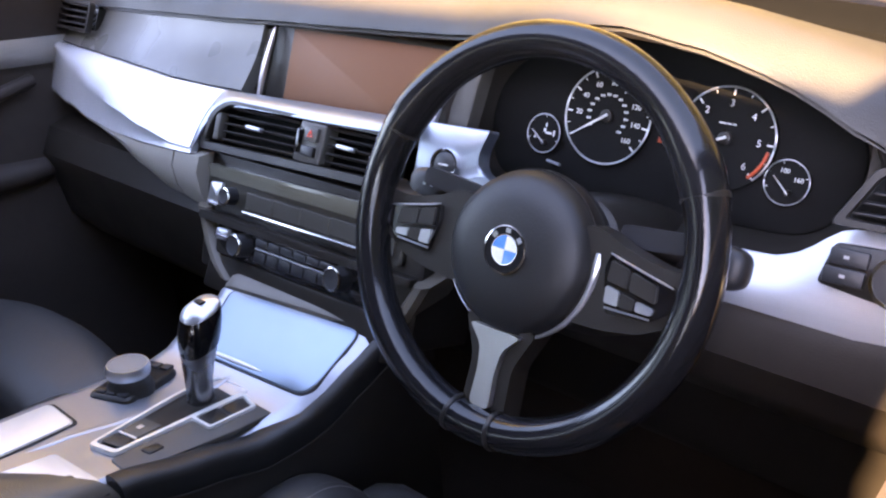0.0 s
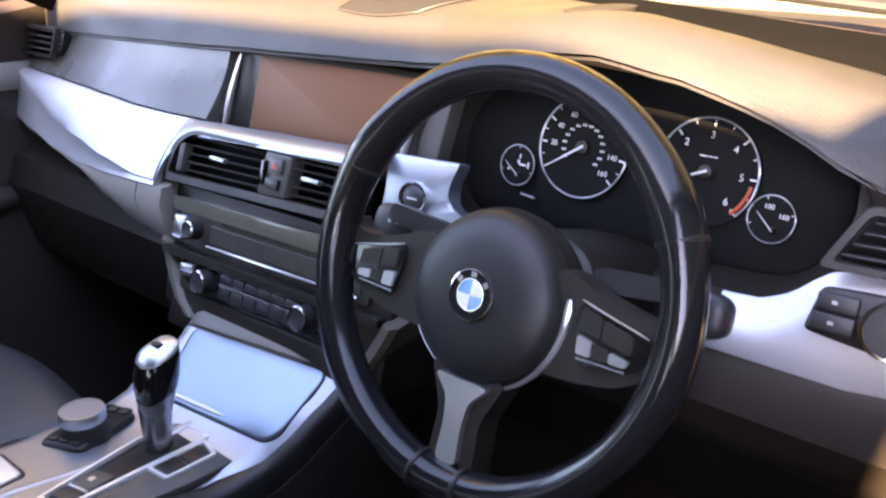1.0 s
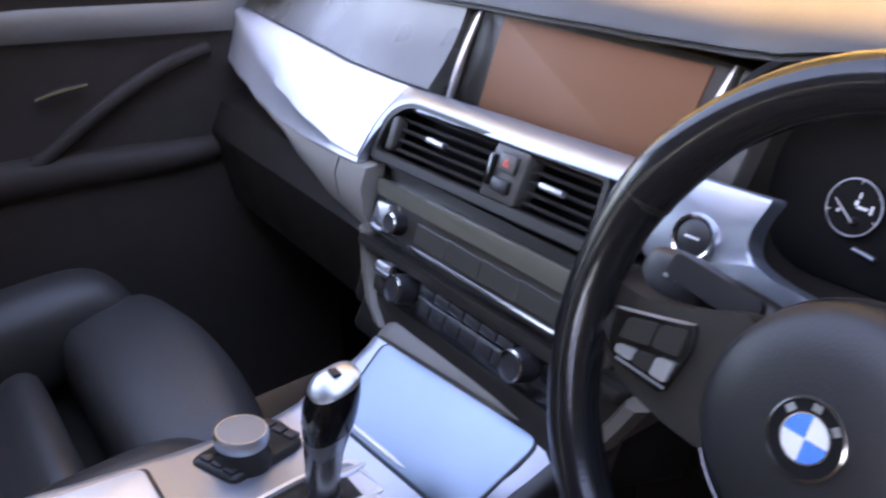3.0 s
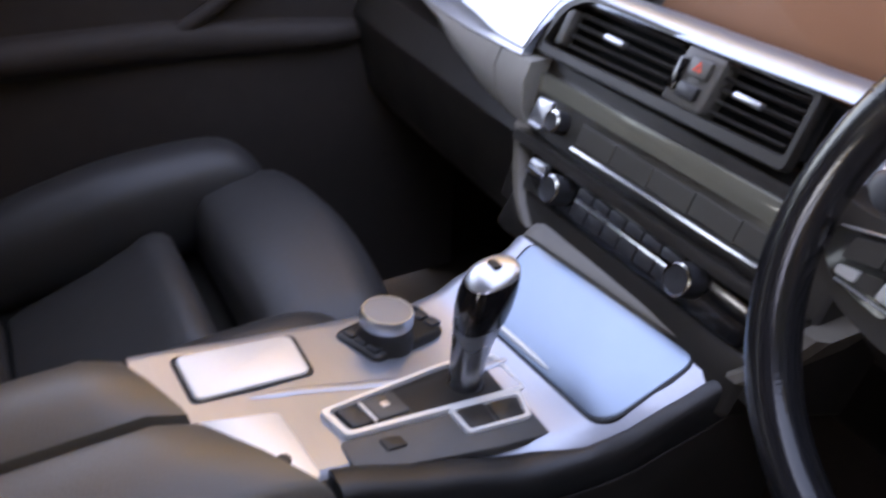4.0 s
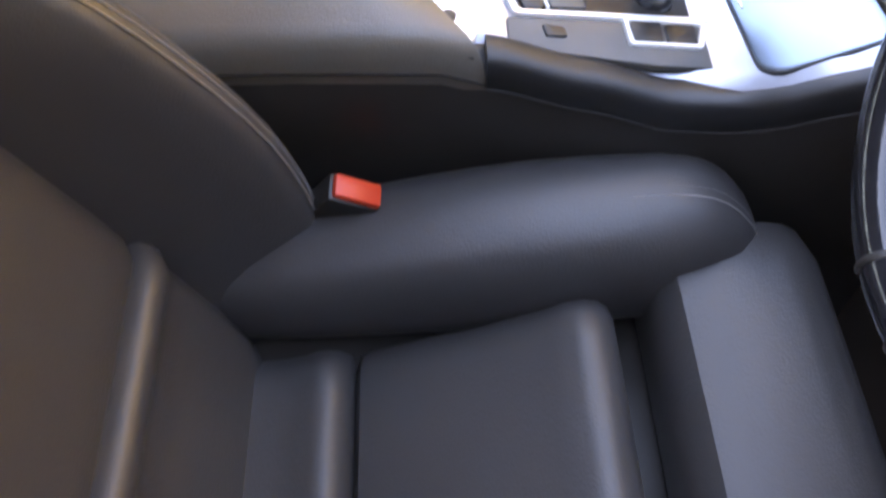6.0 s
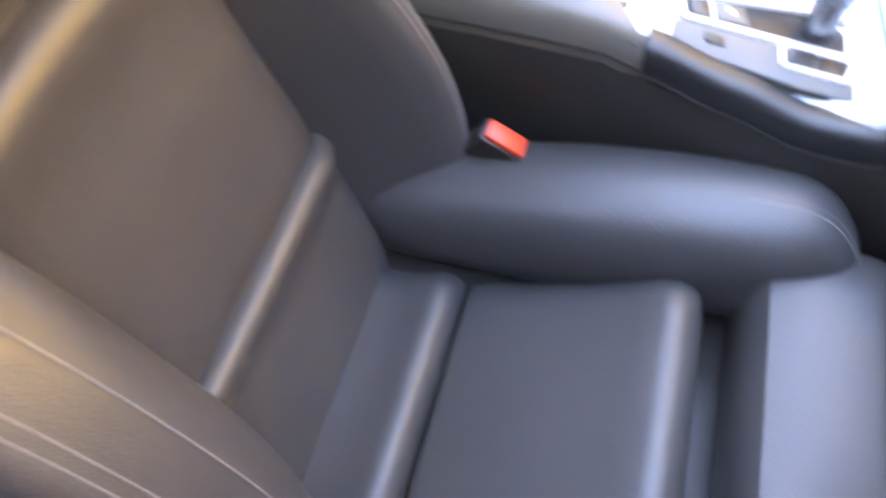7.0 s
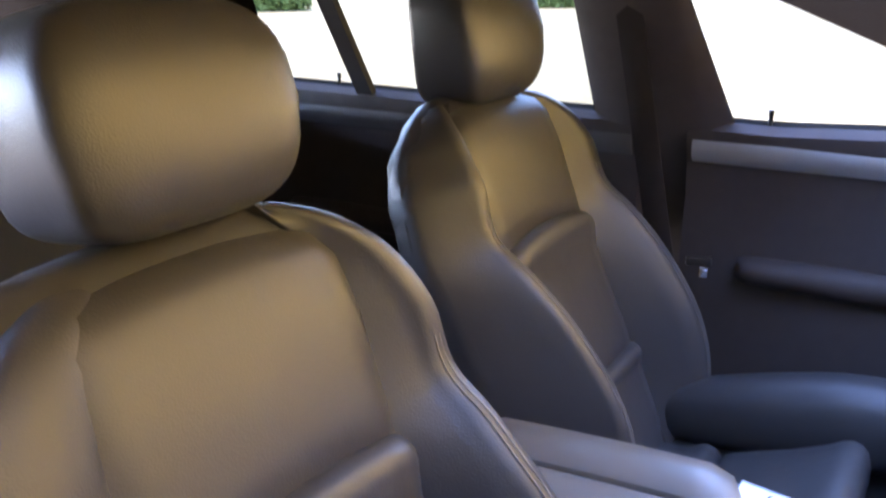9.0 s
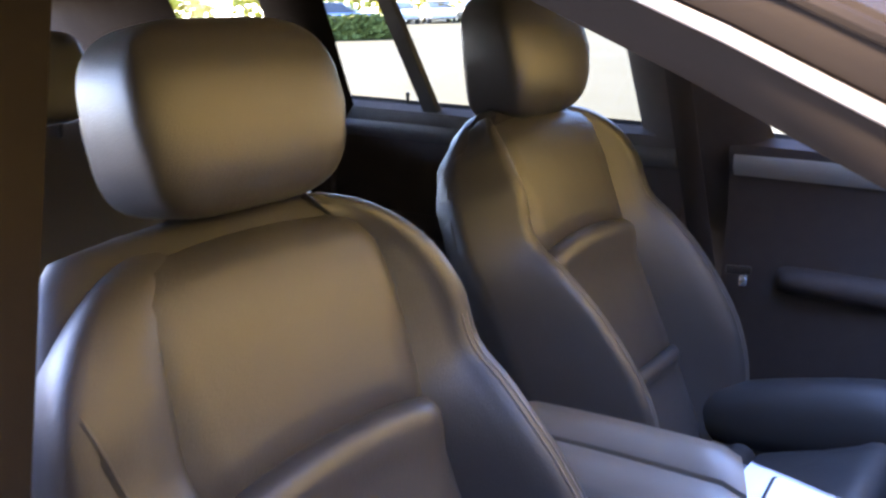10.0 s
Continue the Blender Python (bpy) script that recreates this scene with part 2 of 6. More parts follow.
def pillow(hx, hy, hz, e1=0.5, e2=0.5, m=None, shape=None, nu=28, nv=16, bm=None):
    """A cushion: a superellipsoid with half sizes; small exponents make it boxier. shape moves its points before m places it."""
    def pw(c, e):
        return math.copysign(abs(c) ** e, c)
    rows = []
    for i in range(nv + 1):
        v = -math.pi / 2 + math.pi * (0.02 + 0.96 * i / nv)
        row = []
        for k in range(nu):
            u = math.tau * k / nu
            p = Vector((hx * pw(math.cos(v), e1) * pw(math.cos(u), e2), hy * pw(math.cos(v), e1) * pw(math.sin(u), e2), hz * pw(math.sin(v), e1)))
            if shape:
                p = shape(p)
            row.append(m @ p if m else p)
        rows.append(row)
    return loft(rows, True, True, bm)


def basis(origin, xaxis, yaxis):
    """The matrix of a flat frame from its origin and two directions."""
    x = Vector(xaxis).normalized()
    z = x.cross(Vector(yaxis)).normalized()
    y = z.cross(x)
    m = Matrix((x, y, z)).transposed().to_4x4()
    return Matrix.Translation(origin) @ m


def lerp_table(table, x):
    """Straight interpolation in rows of (x, values...)."""
    if x <= table[0][0]:
        return table[0][1:]
    for a, b in zip(table, table[1:]):
        if x <= b[0]:
            t = (x - a[0]) / (b[0] - a[0])
            t = t * t * (3 - 2 * t) * 0.5 + t * 0.5
            return tuple(p + (q - p) * t for p, q in zip(a[1:], b[1:]))
    return table[-1][1:]


def span(a, b, n):
    return [a + (b - a) * i / (n - 1) for i in range(n)]


def writing(text, m, size, mat, parent, name="lettering", align="CENTER"):
    cu = bpy.data.curves.new(name, "FONT")
    cu.body = text
    cu.size = size
    cu.align_x = align
    cu.align_y = "CENTER"
    cu.extrude = 0.0002
    tmp = bpy.data.objects.new(name, cu)
    me = bpy.data.meshes.new_from_object(tmp)
    bpy.data.objects.remove(tmp)
    me.transform(m)
    me.materials.clear()
    me.materials.append(mat)
    ob = new(name, me)
    ob.parent = parent
    if parent.type == "EMPTY":
        ob.matrix_parent_inverse = parent.matrix_basis.inverted()
    return ob


# ---------------------------------------------------------------- dashboard
def lip_line(x):
    """Front edge of the dash pad: y, z at x; it swells into the hood over the dials."""
    y, z = lerp_table([(-0.78, 0.235, 0.790), (-0.50, 0.205, 0.808), (-0.30, 0.200, 0.816), (-0.10, 0.199, 0.825), (0.05, 0.198, 0.831), (0.14, 0.195, 0.836),
                       (0.20, 0.181, 0.844), (0.25, 0.172, 0.856), (0.31, 0.168, 0.869), (0.37, 0.168, 0.872), (0.44, 0.170, 0.861), (0.50, 0.175, 0.844),
                       (0.54, 0.178, 0.825), (0.58, 0.181, 0.802), (0.62, 0.195, 0.788), (0.78, 0.225, 0.776)], x)
    return y, z


def dash_back(x):
    """Where the pad ends below the windscreen."""
    return max(0.385 - (0.29 if x < 0 else 0.21) * max(0.0, abs(x) - 0.08) * min(1.0, abs(x) / 0.2), lip_line(x)[0] + 0.03)


def dash_point(x, t):
    """The pad's surface at x: t runs from the lip to the windscreen."""
    y0, z0 = lip_line(x)
    back = dash_back(x)
    swell = math.exp(-((x - 0.37) / 0.17) ** 4)
    zb = 0.876 - 0.02 * abs(x) - 0.070 * max(0.0, x - 0.30)
    crest = (0.030 * (1 - swell) + 0.027 * swell) * math.sin(min(t * (2.0 + 0.7 * swell), 1) * math.pi / 2)
    return Vector((x, y0 + 0.003 + (back - y0) * t, (z0 + 0.002) * (1 - t) + zb * t + crest * (1 - t) + 0.006 * math.sin(t * math.pi)))


def dash_top_rows():
    rows = []
    for x in span(-0.78, 0.78, 66):
        y0, z0 = lip_line(x)
        row = [Vector((x, y0 + 0.030, z0 - 0.006)), Vector((x, y0 + 0.010, z0 - 0.006)), Vector((x, y0 + 0.001, z0 - 0.002))]
        rows.append(row + [dash_point(x, k / 10) for k in range(11)])
    return rows


def build_dashboard():
    d = thing("dashboard", (0, 0.2, 0.5), "black soft-touch dashboard with brushed aluminium trim strip", "dashboard")
    part("pad", thick(dash_top_rows(), (0, 0.004, -0.006)), DASH, d, "dull black grained upper dash pad")
    # recessed upper face between pad and trim, on the passenger side
    rows = []
    for x in span(-0.775, -0.176, 30):
        y0, z0 = lip_line(x)
        ty, tz = lerp_table(TRIM, x)[:2]
        top, low = Vector((x, y0 + 0.010, z0 - 0.010)), Vector((x, ty + 0.006, tz + 0.001))
        rows.append([top.lerp(low, k / 6) + Vector((0, 0.006 * math.sin(math.pi * k / 6), 0)) for k in range(7)] + [Vector((x, ty + 0.012, tz - 0.006))])
    part("upper_panel", thick(rows, (0, 0.02, -0.004)), FASCIA, d, "grey grained fascia panel")
    # aluminium band, passenger side: a broad upper facet, a crease and a narrow facet turned under
    rows = []
    for x in span(-0.765, -0.2052, 44):
        ty, tz, cy, cz, by, bz = lerp_table(TRIM, x)
        row = []
        for k in range(8):
            t = k / 7
            bow = 0.005 * math.sin(t * math.pi)
            row.append(Vector((x, ty + (cy - ty) * t - bow, tz + (cz - tz) * t + bow * 0.6)))
        for t in (0.12, 0.5, 0.86, 1.0):
            row.append(Vector((x, cy + (by - cy) * t + 0.003 * math.sin(t * math.pi), cz + (bz - cz) * t)))
        row.append(Vector((x, by + 0.004, bz - 0.002)))
        rows.append(row)
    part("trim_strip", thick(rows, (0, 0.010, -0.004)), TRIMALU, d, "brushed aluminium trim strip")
    # strip over the middle vents, flowing out of the band; sky reflection is in its colour
    rows = []
    for x in span(-0.2050, 0.150, 70):
        ty, tz = lerp_table(STRIP_TOP, x)
        by, bz = lerp_table(STRIP_LOW, x)
        row = []
        for k in range(9):
            t = k / 8
            bow = 0.005 * math.sin(t * math.pi)
            row.append(Vector((x, ty + (by - ty) * t - bow, tz + (bz - tz) * t + bow * 0.6)))
        rows.append(row)
    part("trim_strip", thick(rows, (0, 0.010, -0.004)), SKY_BLUED, d, "brushed aluminium trim strip")
    # plate round the start button, sweeping down under the dials, in the same sky-tinted metal
    m = basis((0.190, 0.142, 0.722), (1, 0.06, 0), (0, 0.40, 0.917))
    pts = rpoly([(-0.045, 0.034), (0.042, 0.036), (0.034, 0.014), (0.037, -0.006), (0.060, -0.014), (0.096, -0.018), (0.090, -0.032), (0.060, -0.042), (0.020, -0.045), (-0.012, -0.038), (-0.045, -0.032)],
                [0.004, 0.004, 0.02, 0.02, 0.012, 0.004, 0.01, 0.02, 0.03, 0.02, 0.006])
    part("start_plate", slab(pts, m, 0.02, 0.002), SKY_BLUED, d, "brushed aluminium plate, sky blue in its colour")
    # grey lower fascia above the glove box, in two lengths with a joint
    for xa, xb in ((-0.765, -0.2475), (-0.2445, -0.186)):
        rows = []
        for x in span(xa, xb, 30 if xb < -0.24 else 6):
            by, bz = lerp_table(TRIM, x)[4:]
            ly, lz = lerp_table(LOWER, x)
            bow = min(0.008, 0.14 * (bz - lz))
            rows.append([Vector((x, by + 0.001, bz - 0.003)), Vector((x, by * 0.7 + ly * 0.3 - bow, bz * 0.7 + lz * 0.3)),
                         Vector((x, by * 0.3 + ly * 0.7 - bow, bz * 0.3 + lz * 0.7)), Vector((x, ly + 0.0, lz)), Vector((x, ly + 0.03, lz - 0.006))])
        part("lower_fascia", thick(rows, (0, 0.025, 0.0)), FASCIA_LOW, d, "grey grained lower fascia")
    # glove box and dark body behind
    rows = [[Vector((x, y, z)) for y, z in ((0.125, 0.63 - 0.02), (0.100, 0.57), (0.115, 0.46), (0.16, 0.40), (0.30, 0.36))] for x in span(-0.74, -0.20, 8)]
    part("glove_box", thick(rows, (0, 0.05, 0.01)), PLASTIC, d, "black glove box lid")
    part("body", rbox(-0.75, 0.75, 0.27, 0.44, 0.36, 0.80, 0.02), PLASTIC, d)
    # driver's side: aluminium strip and knee panel
    rows = []
    for x in span(0.496, 0.765, 30):
        t = (x - 0.5) / 0.265
        ty, tz = lerp_table([(0.50, 0.160, 0.697), (0.525, 0.162, 0.698), (0.545, 0.165, 0.706), (0.560, 0.170, 0.720), (0.575, 0.175, 0.730), (0.62, 0.180, 0.735), (0.77, 0.190, 0.732)], x)
        by, bz = 0.130 + 0.01 * t, 0.661 - 0.006 * t
        rows.append([Vector((x, ty + (by - ty) * k / 6 - 0.008 * math.sin(math.pi * k / 6), tz + (bz - tz) * k / 6)) for k in range(7)])
    part("trim_strip", thick(rows, (0, 0.012, -0.004)), TRIMALU, d, "brushed aluminium trim strip")
    rows = []
    for x in span(0.14, 0.765, 24):
        rows.append([Vector((x, 0.150, 0.680)), Vector((x, 0.134, 0.659)), Vector((x, 0.127, 0.648)), Vector((x, 0.124, 0.612)), Vector((x, 0.130, 0.606)), Vector((x, 0.137, 0.580)), Vector((x, 0.18, 0.53)), Vector((x, 0.26, 0.49))])
    part("knee_panel", thick(rows, (0, 0.03, 0.0)), KNEE, d, "dark brown knee panel under the wheel")
    # upper face on the driver's side, beside the dials
    rows = []
    for x in span(0.575, 0.775, 10):
        y0, z0 = lip_line(x)
        rows.append([Vector((x, y0 + 0.02, z0 - 0.010)), Vector((x, y0 + 0.022, z0 - 0.03)), Vector((x, 0.195, 0.752))])
    part("upper_panel", thick(rows, (0, 0.02, 0.0)), PLASTIC, d, "black fascia panel")
    return d


# x, then y and z of the band's upper edge, its crease and its lower edge
TRIM = [(-0.78, 0.183, 0.742, 0.180, 0.728, 0.166, 0.672), (-0.72, 0.179, 0.742, 0.170, 0.730, 0.150, 0.670), (-0.62, 0.174, 0.739, 0.147, 0.717, 0.130, 0.663),
        (-0.52, 0.168, 0.737, 0.124, 0.699, 0.112, 0.656), (-0.43, 0.162, 0.735, 0.106, 0.691, 0.100, 0.655), (-0.34, 0.156, 0.733, 0.093, 0.682, 0.090, 0.660),
        (-0.25, 0.152, 0.735, 0.084, 0.677, 0.083, 0.668), (-0.18, 0.150, 0.738, 0.083, 0.679, 0.081, 0.673)]
STRIP_TOP = [(-0.205, 0.150, 0.737), (-0.129, 0.150, 0.741), (-0.020, 0.150, 0.746), (0.090, 0.150, 0.751), (0.150, 0.150, 0.754)]
STRIP_LOW = [(-0.205, 0.083, 0.674), (-0.198, 0.106, 0.703), (-0.186, 0.121, 0.720), (-0.165, 0.125, 0.729), (-0.100, 0.124, 0.733), (0.0, 0.123, 0.738), (0.150, 0.122, 0.746)]
LOWER = [(-0.78, 0.168, 0.664), (-0.72, 0.153, 0.661), (-0.62, 0.133, 0.656), (-0.52, 0.116, 0.648), (-0.44, 0.105, 0.640), (-0.36, 0.096, 0.618), (-0.285, 0.090, 0.602), (-0.19, 0.083, 0.598)]
build_dashboard()


# ---------------------------------------------------------------- display
def build_display():
    d = thing("display", (0, 0.2, 0.73), "wide unlit navigation display in black bezel", "display")
    m = basis((-0.010, 0.196, 0.766), (1, 0, 0), (0, 0.44, 0.898))
    part("bezel", slab(rpoly([(-0.150, -0.062), (0.150, -0.062), (0.158, 0.056), (-0.158, 0.056)], 0.006), m @ Matrix.Translation((0, 0, -0.002)), 0.03), PLASTIC, d, "black bezel")
    part("screen", slab(rpoly([(-0.110, -0.054), (0.128, -0.052), (0.136, 0.050), (-0.116, 0.049)], 0.003), m, 0.006, 0.0006), SCREEN, d, "unlit glass screen with brown glare in its colour")
    for s in (-1, 1):
        x = -0.143 if s < 0 else 0.152
        bar = [m @ Vector((x + 0.005 * k / 6 * s, -0.056 + 0.110 * k / 6, 0.012 - 0.009 * k / 6 + 0.003 * math.sin(math.pi * k / 6))) for k in range(7)]
        part("chrome_strip", tube(bar, [0.0015, 0.0032, 0.004, 0.004, 0.0036, 0.003, 0.0015], 8), SATIN, d, "slim chrome side strip")
        w = 0.03 if s > 0 else 0.022
        side = [(x + 0.006 * s, -0.047), (x + (w + 0.006) * s, -0.044), (x + (w + 0.012) * s, 0.05), (x + 0.010 * s, 0.055)]
        part("side_panel", slab(rpoly(side, 0.003), m @ Matrix.Translation((0, 0, 0.001)), 0.02), DASH_LOW if s > 0 else DASH, d)
    return d


build_display()


# ---------------------------------------------------------------- middle vents
def build_vents():
    d = thing("air_vents", (-0.045, 0.1, 0.67), "pair of slatted centre air vents with hazard switch between", "air vent")
    m = basis((-0.045, 0.116, 0.706), (1, 0, 0), (0, 0.42, 0.907))
    outer = rpoly([(-0.160, -0.037), (0.162, -0.024), (0.160, 0.038), (-0.118, 0.032), (-0.150, 0.012)], [0.008, 0.006, 0.006, 0.02, 0.02])
    inner = rpoly([(-0.150, -0.026), (0.156, -0.013), (0.154, 0.033), (-0.112, 0.027), (-0.138, 0.010)], [0.006, 0.004, 0.004, 0.015, 0.015])
    part("surround", frame_ring(outer, inner, m, 0.006, 0.002), PLASTIC, d, "dark moulded surround")
    part("duct", slab(inner, m @ Matrix.Translation((0, 0, -0.022)), 0.02, 0.0005), DIAL, d)
    lo = lambda x: -0.026 + (x + 0.15) * 0.0425
    hi = lambda x: 0.029 + (x + 0.112) * 0.02
    for xa, xb in ((-0.120, 0.018), (0.072, 0.150)):
        for k in range(5):
            f = (k + 0.6) / 5.2
            a = Vector((xa, lo(xa) + (hi(xa) - lo(xa)) * f, 0.0))
            b = Vector((xb, lo(xb) + (hi(xb) - lo(xb)) * f, 0.0))
            rows = [[m @ (v + Vector((0, dy, dz))) for dy, dz in ((-0.0022, -0.016), (0.0006, -0.016), (0.0018, 0.0), (0.0004, 0.0018), (-0.0012, 0.0))] for v in (a, (a + b) / 2, b)]
            part("slat", loft(rows), PLASTIC, d)
        xm = (xa + xb) / 2 - 0.008
        part("vent_tab", rbox(xm - 0.014, xm + 0.014, -0.0025, 0.0025, -0.002, 0.006, 0.0015, m=m @ Matrix.Translation((0, (lo(xm) + hi(xm)) / 2 + 0.001, 0))), SATIN, d, "bright metal vent tab")
    part("side_wheel", rbox(-0.006, 0.006, -0.018, 0.018, -0.01, 0.005, 0.004, m=m @ Matrix.Translation((-0.131, -0.004, 0))), DASH_LOW, d, "grey vent flap wheel")
    blk = rpoly([(0.022, -0.019), (0.068, -0.017), (0.070, 0.030), (0.026, 0.030)], 0.004)
    part("switch_block", slab(blk, m @ Matrix.Translation((0, 0, 0.006)), 0.02, 0.002), DASH_LOW, d, "grey switch block")
    part("thumb_wheel", rbox(-0.004, 0.004, -0.014, 0.014, -0.002, 0.004, 0.002, m=m @ Matrix.Translation((0.031, 0.006, 0.007))), GLOSS, d)
    hz = part("hazard_switch", rbox(-0.011, 0.011, -0.008, 0.008, -0.002, 0.004, 0.002, m=m @ Matrix.Translation((0.051, 0.016, 0.007))), DASH_LOW, d)
    tri = [(math.cos(a) * 0.0055, math.sin(a) * 0.0055) for a in (math.pi / 2, math.pi * 7 / 6, math.pi * 11 / 6)]
    tin = [(p * 0.55, q * 0.55) for p, q in tri]
    part("red_triangle", frame_ring(tri, tin, m @ Matrix.Translation((0.051, 0.0155, 0.0113)), 0.0006, 0.0001), REDBTN, hz, "red warning triangle")
    part("lock_switch", rbox(-0.011, 0.011, -0.006, 0.006, -0.002, 0.004, 0.002, m=m @ Matrix.Translation((0.049, -0.004, 0.007))), BUTTON, d)
    return d


build_vents()


# ---------------------------------------------------------------- radio and climate panels
FACE = basis((0.0, 0.070, 0.587), (1, 0, 0), (0, 0.371, 0.928))


def knob(parent, x, y, r, depth, m=None):
    m = m or FACE
    k = part("knob", lathe([(r * 0.9, -0.01), (r, 0.0), (r * 0.96, depth * 0.7), (r * 0.9, depth), (r * 0.72, depth * 1.02), (0.001, depth * 0.94)], m @ Matrix.Translation((x, y, 0))), BUTTON, parent, "round rotary knob")
    part("knob_ring", lathe([(r * 0.80, depth * 0.98), (r * 0.93, depth * 0.96), (r * 0.93, depth * 1.06), (r * 0.80, depth * 1.08)], m @ Matrix.Translation((x, y, 0)), hollow=True), CHROME, k, "chrome ring")
    return k


def build_stack():
    d = thing("radio_panel", (0, 0.09, 0.60), "dark radio panel with disc slot and chrome line", "radio")
    part("backing", slab(rpoly([(-0.188, -0.060), (0.190, -0.060), (0.190, 0.098), (-0.198, 0.090)], 0.006), FACE @ Matrix.Translation((0, 0, -0.006)), 0.10, 0.003), PLASTIC, d, "dark centre stack body")
    top = rpoly([(-0.180, 0.020), (0.165, 0.030), (0.165, 0.088), (-0.186, 0.076)], 0.005)
    part("face", slab(top, FACE @ Matrix.Translation((0, 0, 0.002)), 0.01, 0.002), RADIO, d, "satin dark grey face")
    # patchy olive reflections on the gloss cover are put into its base colour
    DISC = material("reflection_toned_disc_cover", (0.165, 0.155, 0.12), 0.12, second=(0.09, 0.085, 0.065), scale=9, rough_var=0.05, coat=0.5)
    part("disc_cover", slab(rpoly([(-0.178, 0.060), (0.165, 0.068), (0.165, 0.088), (-0.184, 0.076)], 0.003), FACE @ Matrix.Translation((0, 0, 0.006)), 0.01, 0.002), DISC, d, "glossy disc slot cover, olive reflection in its colour")
    part("side_button", slab(rpoly([(-0.174, 0.026), (-0.145, 0.028), (-0.148, 0.056), (-0.172, 0.054)], 0.003), FACE @ Matrix.Translation((0, 0, 0.007)), 0.01, 0.0015), SATIN, d, "small silver button")
    for i in range(5):
        x0 = -0.100 + i * 0.051
        y0 = 0.034 + 0.006 * i / 4
        part("preset_button", rbox(x0, x0 + 0.0504, y0, y0 + 0.020, -0.002, 0.0040, 0.0006, 1, FACE), RADIO, d, "", 15)
    line = [FACE @ Vector((x, 0.030 + (x + 0.1) * 0.028, 0.008)) for x in span(-0.098, 0.155, 9)]
    part("chrome_line", tube(line, 0.0016, 6), CHROME, d, "thin chrome line")
    line = [FACE @ Vector((x, 0.0275, 0.008)) for x in span(-0.172, -0.150, 3)]
    part("chrome_line", tube(line, 0.0016, 6), CHROME, d)
    knob(d, -0.128, 0.043, 0.0115, 0.016)
    c = thing("climate_panel", (0, 0.06, 0.56), "dark climate control panel with two chrome-ringed knobs", "climate control")
    low = rpoly([(-0.152, -0.034), (0.150, -0.026), (0.150, 0.010), (-0.152, 0.004)], 0.006)
    part("face", slab(low, FACE @ Matrix.Translation((0, 0, 0.001)), 0.01, 0.002), GLOSS, c, "gloss black face")
    part("upper_lip", slab(rpoly([(-0.186, 0.004), (0.186, 0.014), (0.186, 0.024), (-0.186, 0.015)], 0.003), FACE @ Matrix.Translation((0, 0, 0.010)), 0.02, 0.003), PLASTIC, c)
    knob(c, -0.091, -0.011, 0.0150, 0.020)
    knob(c, 0.086, -0.004, 0.0150, 0.020)
    for i in range(6):
        x0 = -0.068 + i * 0.0232
        part("climate_button", rbox(x0, x0 + 0.022, -0.025 + 0.004 * i / 5, -0.011 + 0.004 * i / 5, -0.002, 0.006, 0.0015, m=FACE), BUTTON, c)
        part("climate_button", rbox(x0, x0 + 0.022, -0.006 + 0.004 * i / 5, 0.004 + 0.003 * i / 5, -0.002, 0.006, 0.0015, m=FACE), BUTTON, c)
    line = [FACE @ Vector((x, -0.0085 + 0.023 * (x + 0.07), 0.007)) for x in span(-0.066, 0.066, 7)]
    part("chrome_line", tube(line, 0.0016, 6), CHROME, c, "thin chrome line")
    line = [FACE @ Vector((x, -0.010, 0.006)) for x in span(-0.148, -0.112, 3)]
    part("chrome_line", tube(line, 0.0016, 6), CHROME, c)
    part("corner_button", slab(rpoly([(-0.150, -0.016), (-0.124, -0.014), (-0.124, 0.000), (-0.148, -0.001)], 0.003), FACE @ Matrix.Translation((0, 0, 0.006)), 0.008, 0.0015), SATIN, c, "small silver button")
    for s in (-1, 1):
        out = 0.0 if s < 0 else 0.012
        leg = [(s * x + out, y, z) for x, y, z in ((0.197, 0.077, 0.606), (0.189, 0.072, 0.590), (0.176, 0.064, 0.566), (0.158, 0.056, 0.545), (0.134, 0.050, 0.530))]
        rows = [[Vector((x, y, z)), Vector((x - s * 0.006, y - 0.007, z)), Vector((x - s * 0.016, y - 0.007, z - 0.001)), Vector((x - s * 0.022, y, z - 0.002)), Vector((x - s * 0.020, y + 0.06, z)), Vector((x, y + 0.06, z))] for x, y, z in (leg if s < 0 else leg[:4])]
        part("side_trim", loft(rows), BROWN, c, "brown-grey side trim of the stack")
    # shoulder panels that carry the stack down to the console
    part("lower_panel", slab(rpoly([(-0.175, -0.085), (0.165, -0.080), (0.165, -0.028), (-0.165, -0.036)], 0.008), FACE @ Matrix.Translation((0, 0, -0.002)), 0.08, 0.004), PLASTIC, c)
    return d


build_stack()


# ---------------------------------------------------------------- start button
def build_start_button():
    d = thing("start_button", (0.187, 0.145, 0.716), "round black start button with chrome ring", "button")
    m = basis((0.187, 0.1385, 0.7165), (1, 0.06, 0), (0, 0.40, 0.917))
    part("ring", lathe([(0.0175, -0.004), (0.0175, 0.004), (0.0165, 0.006), (0.0145, 0.005), (0.0142, -0.004)], m, hollow=True), CHROME, d, "chrome ring")
    part("cap", lathe([(0.014, -0.004), (0.014, 0.003), (0.012, 0.0045), (0.001, 0.005)], m), BUTTON, d)
    bar = rbox(-0.006, 0.006, -0.0008, 0.0008, 0.0046, 0.0054, 0.0, m=m)
    part("marking", bar, WHITE, d)


build_start_button()


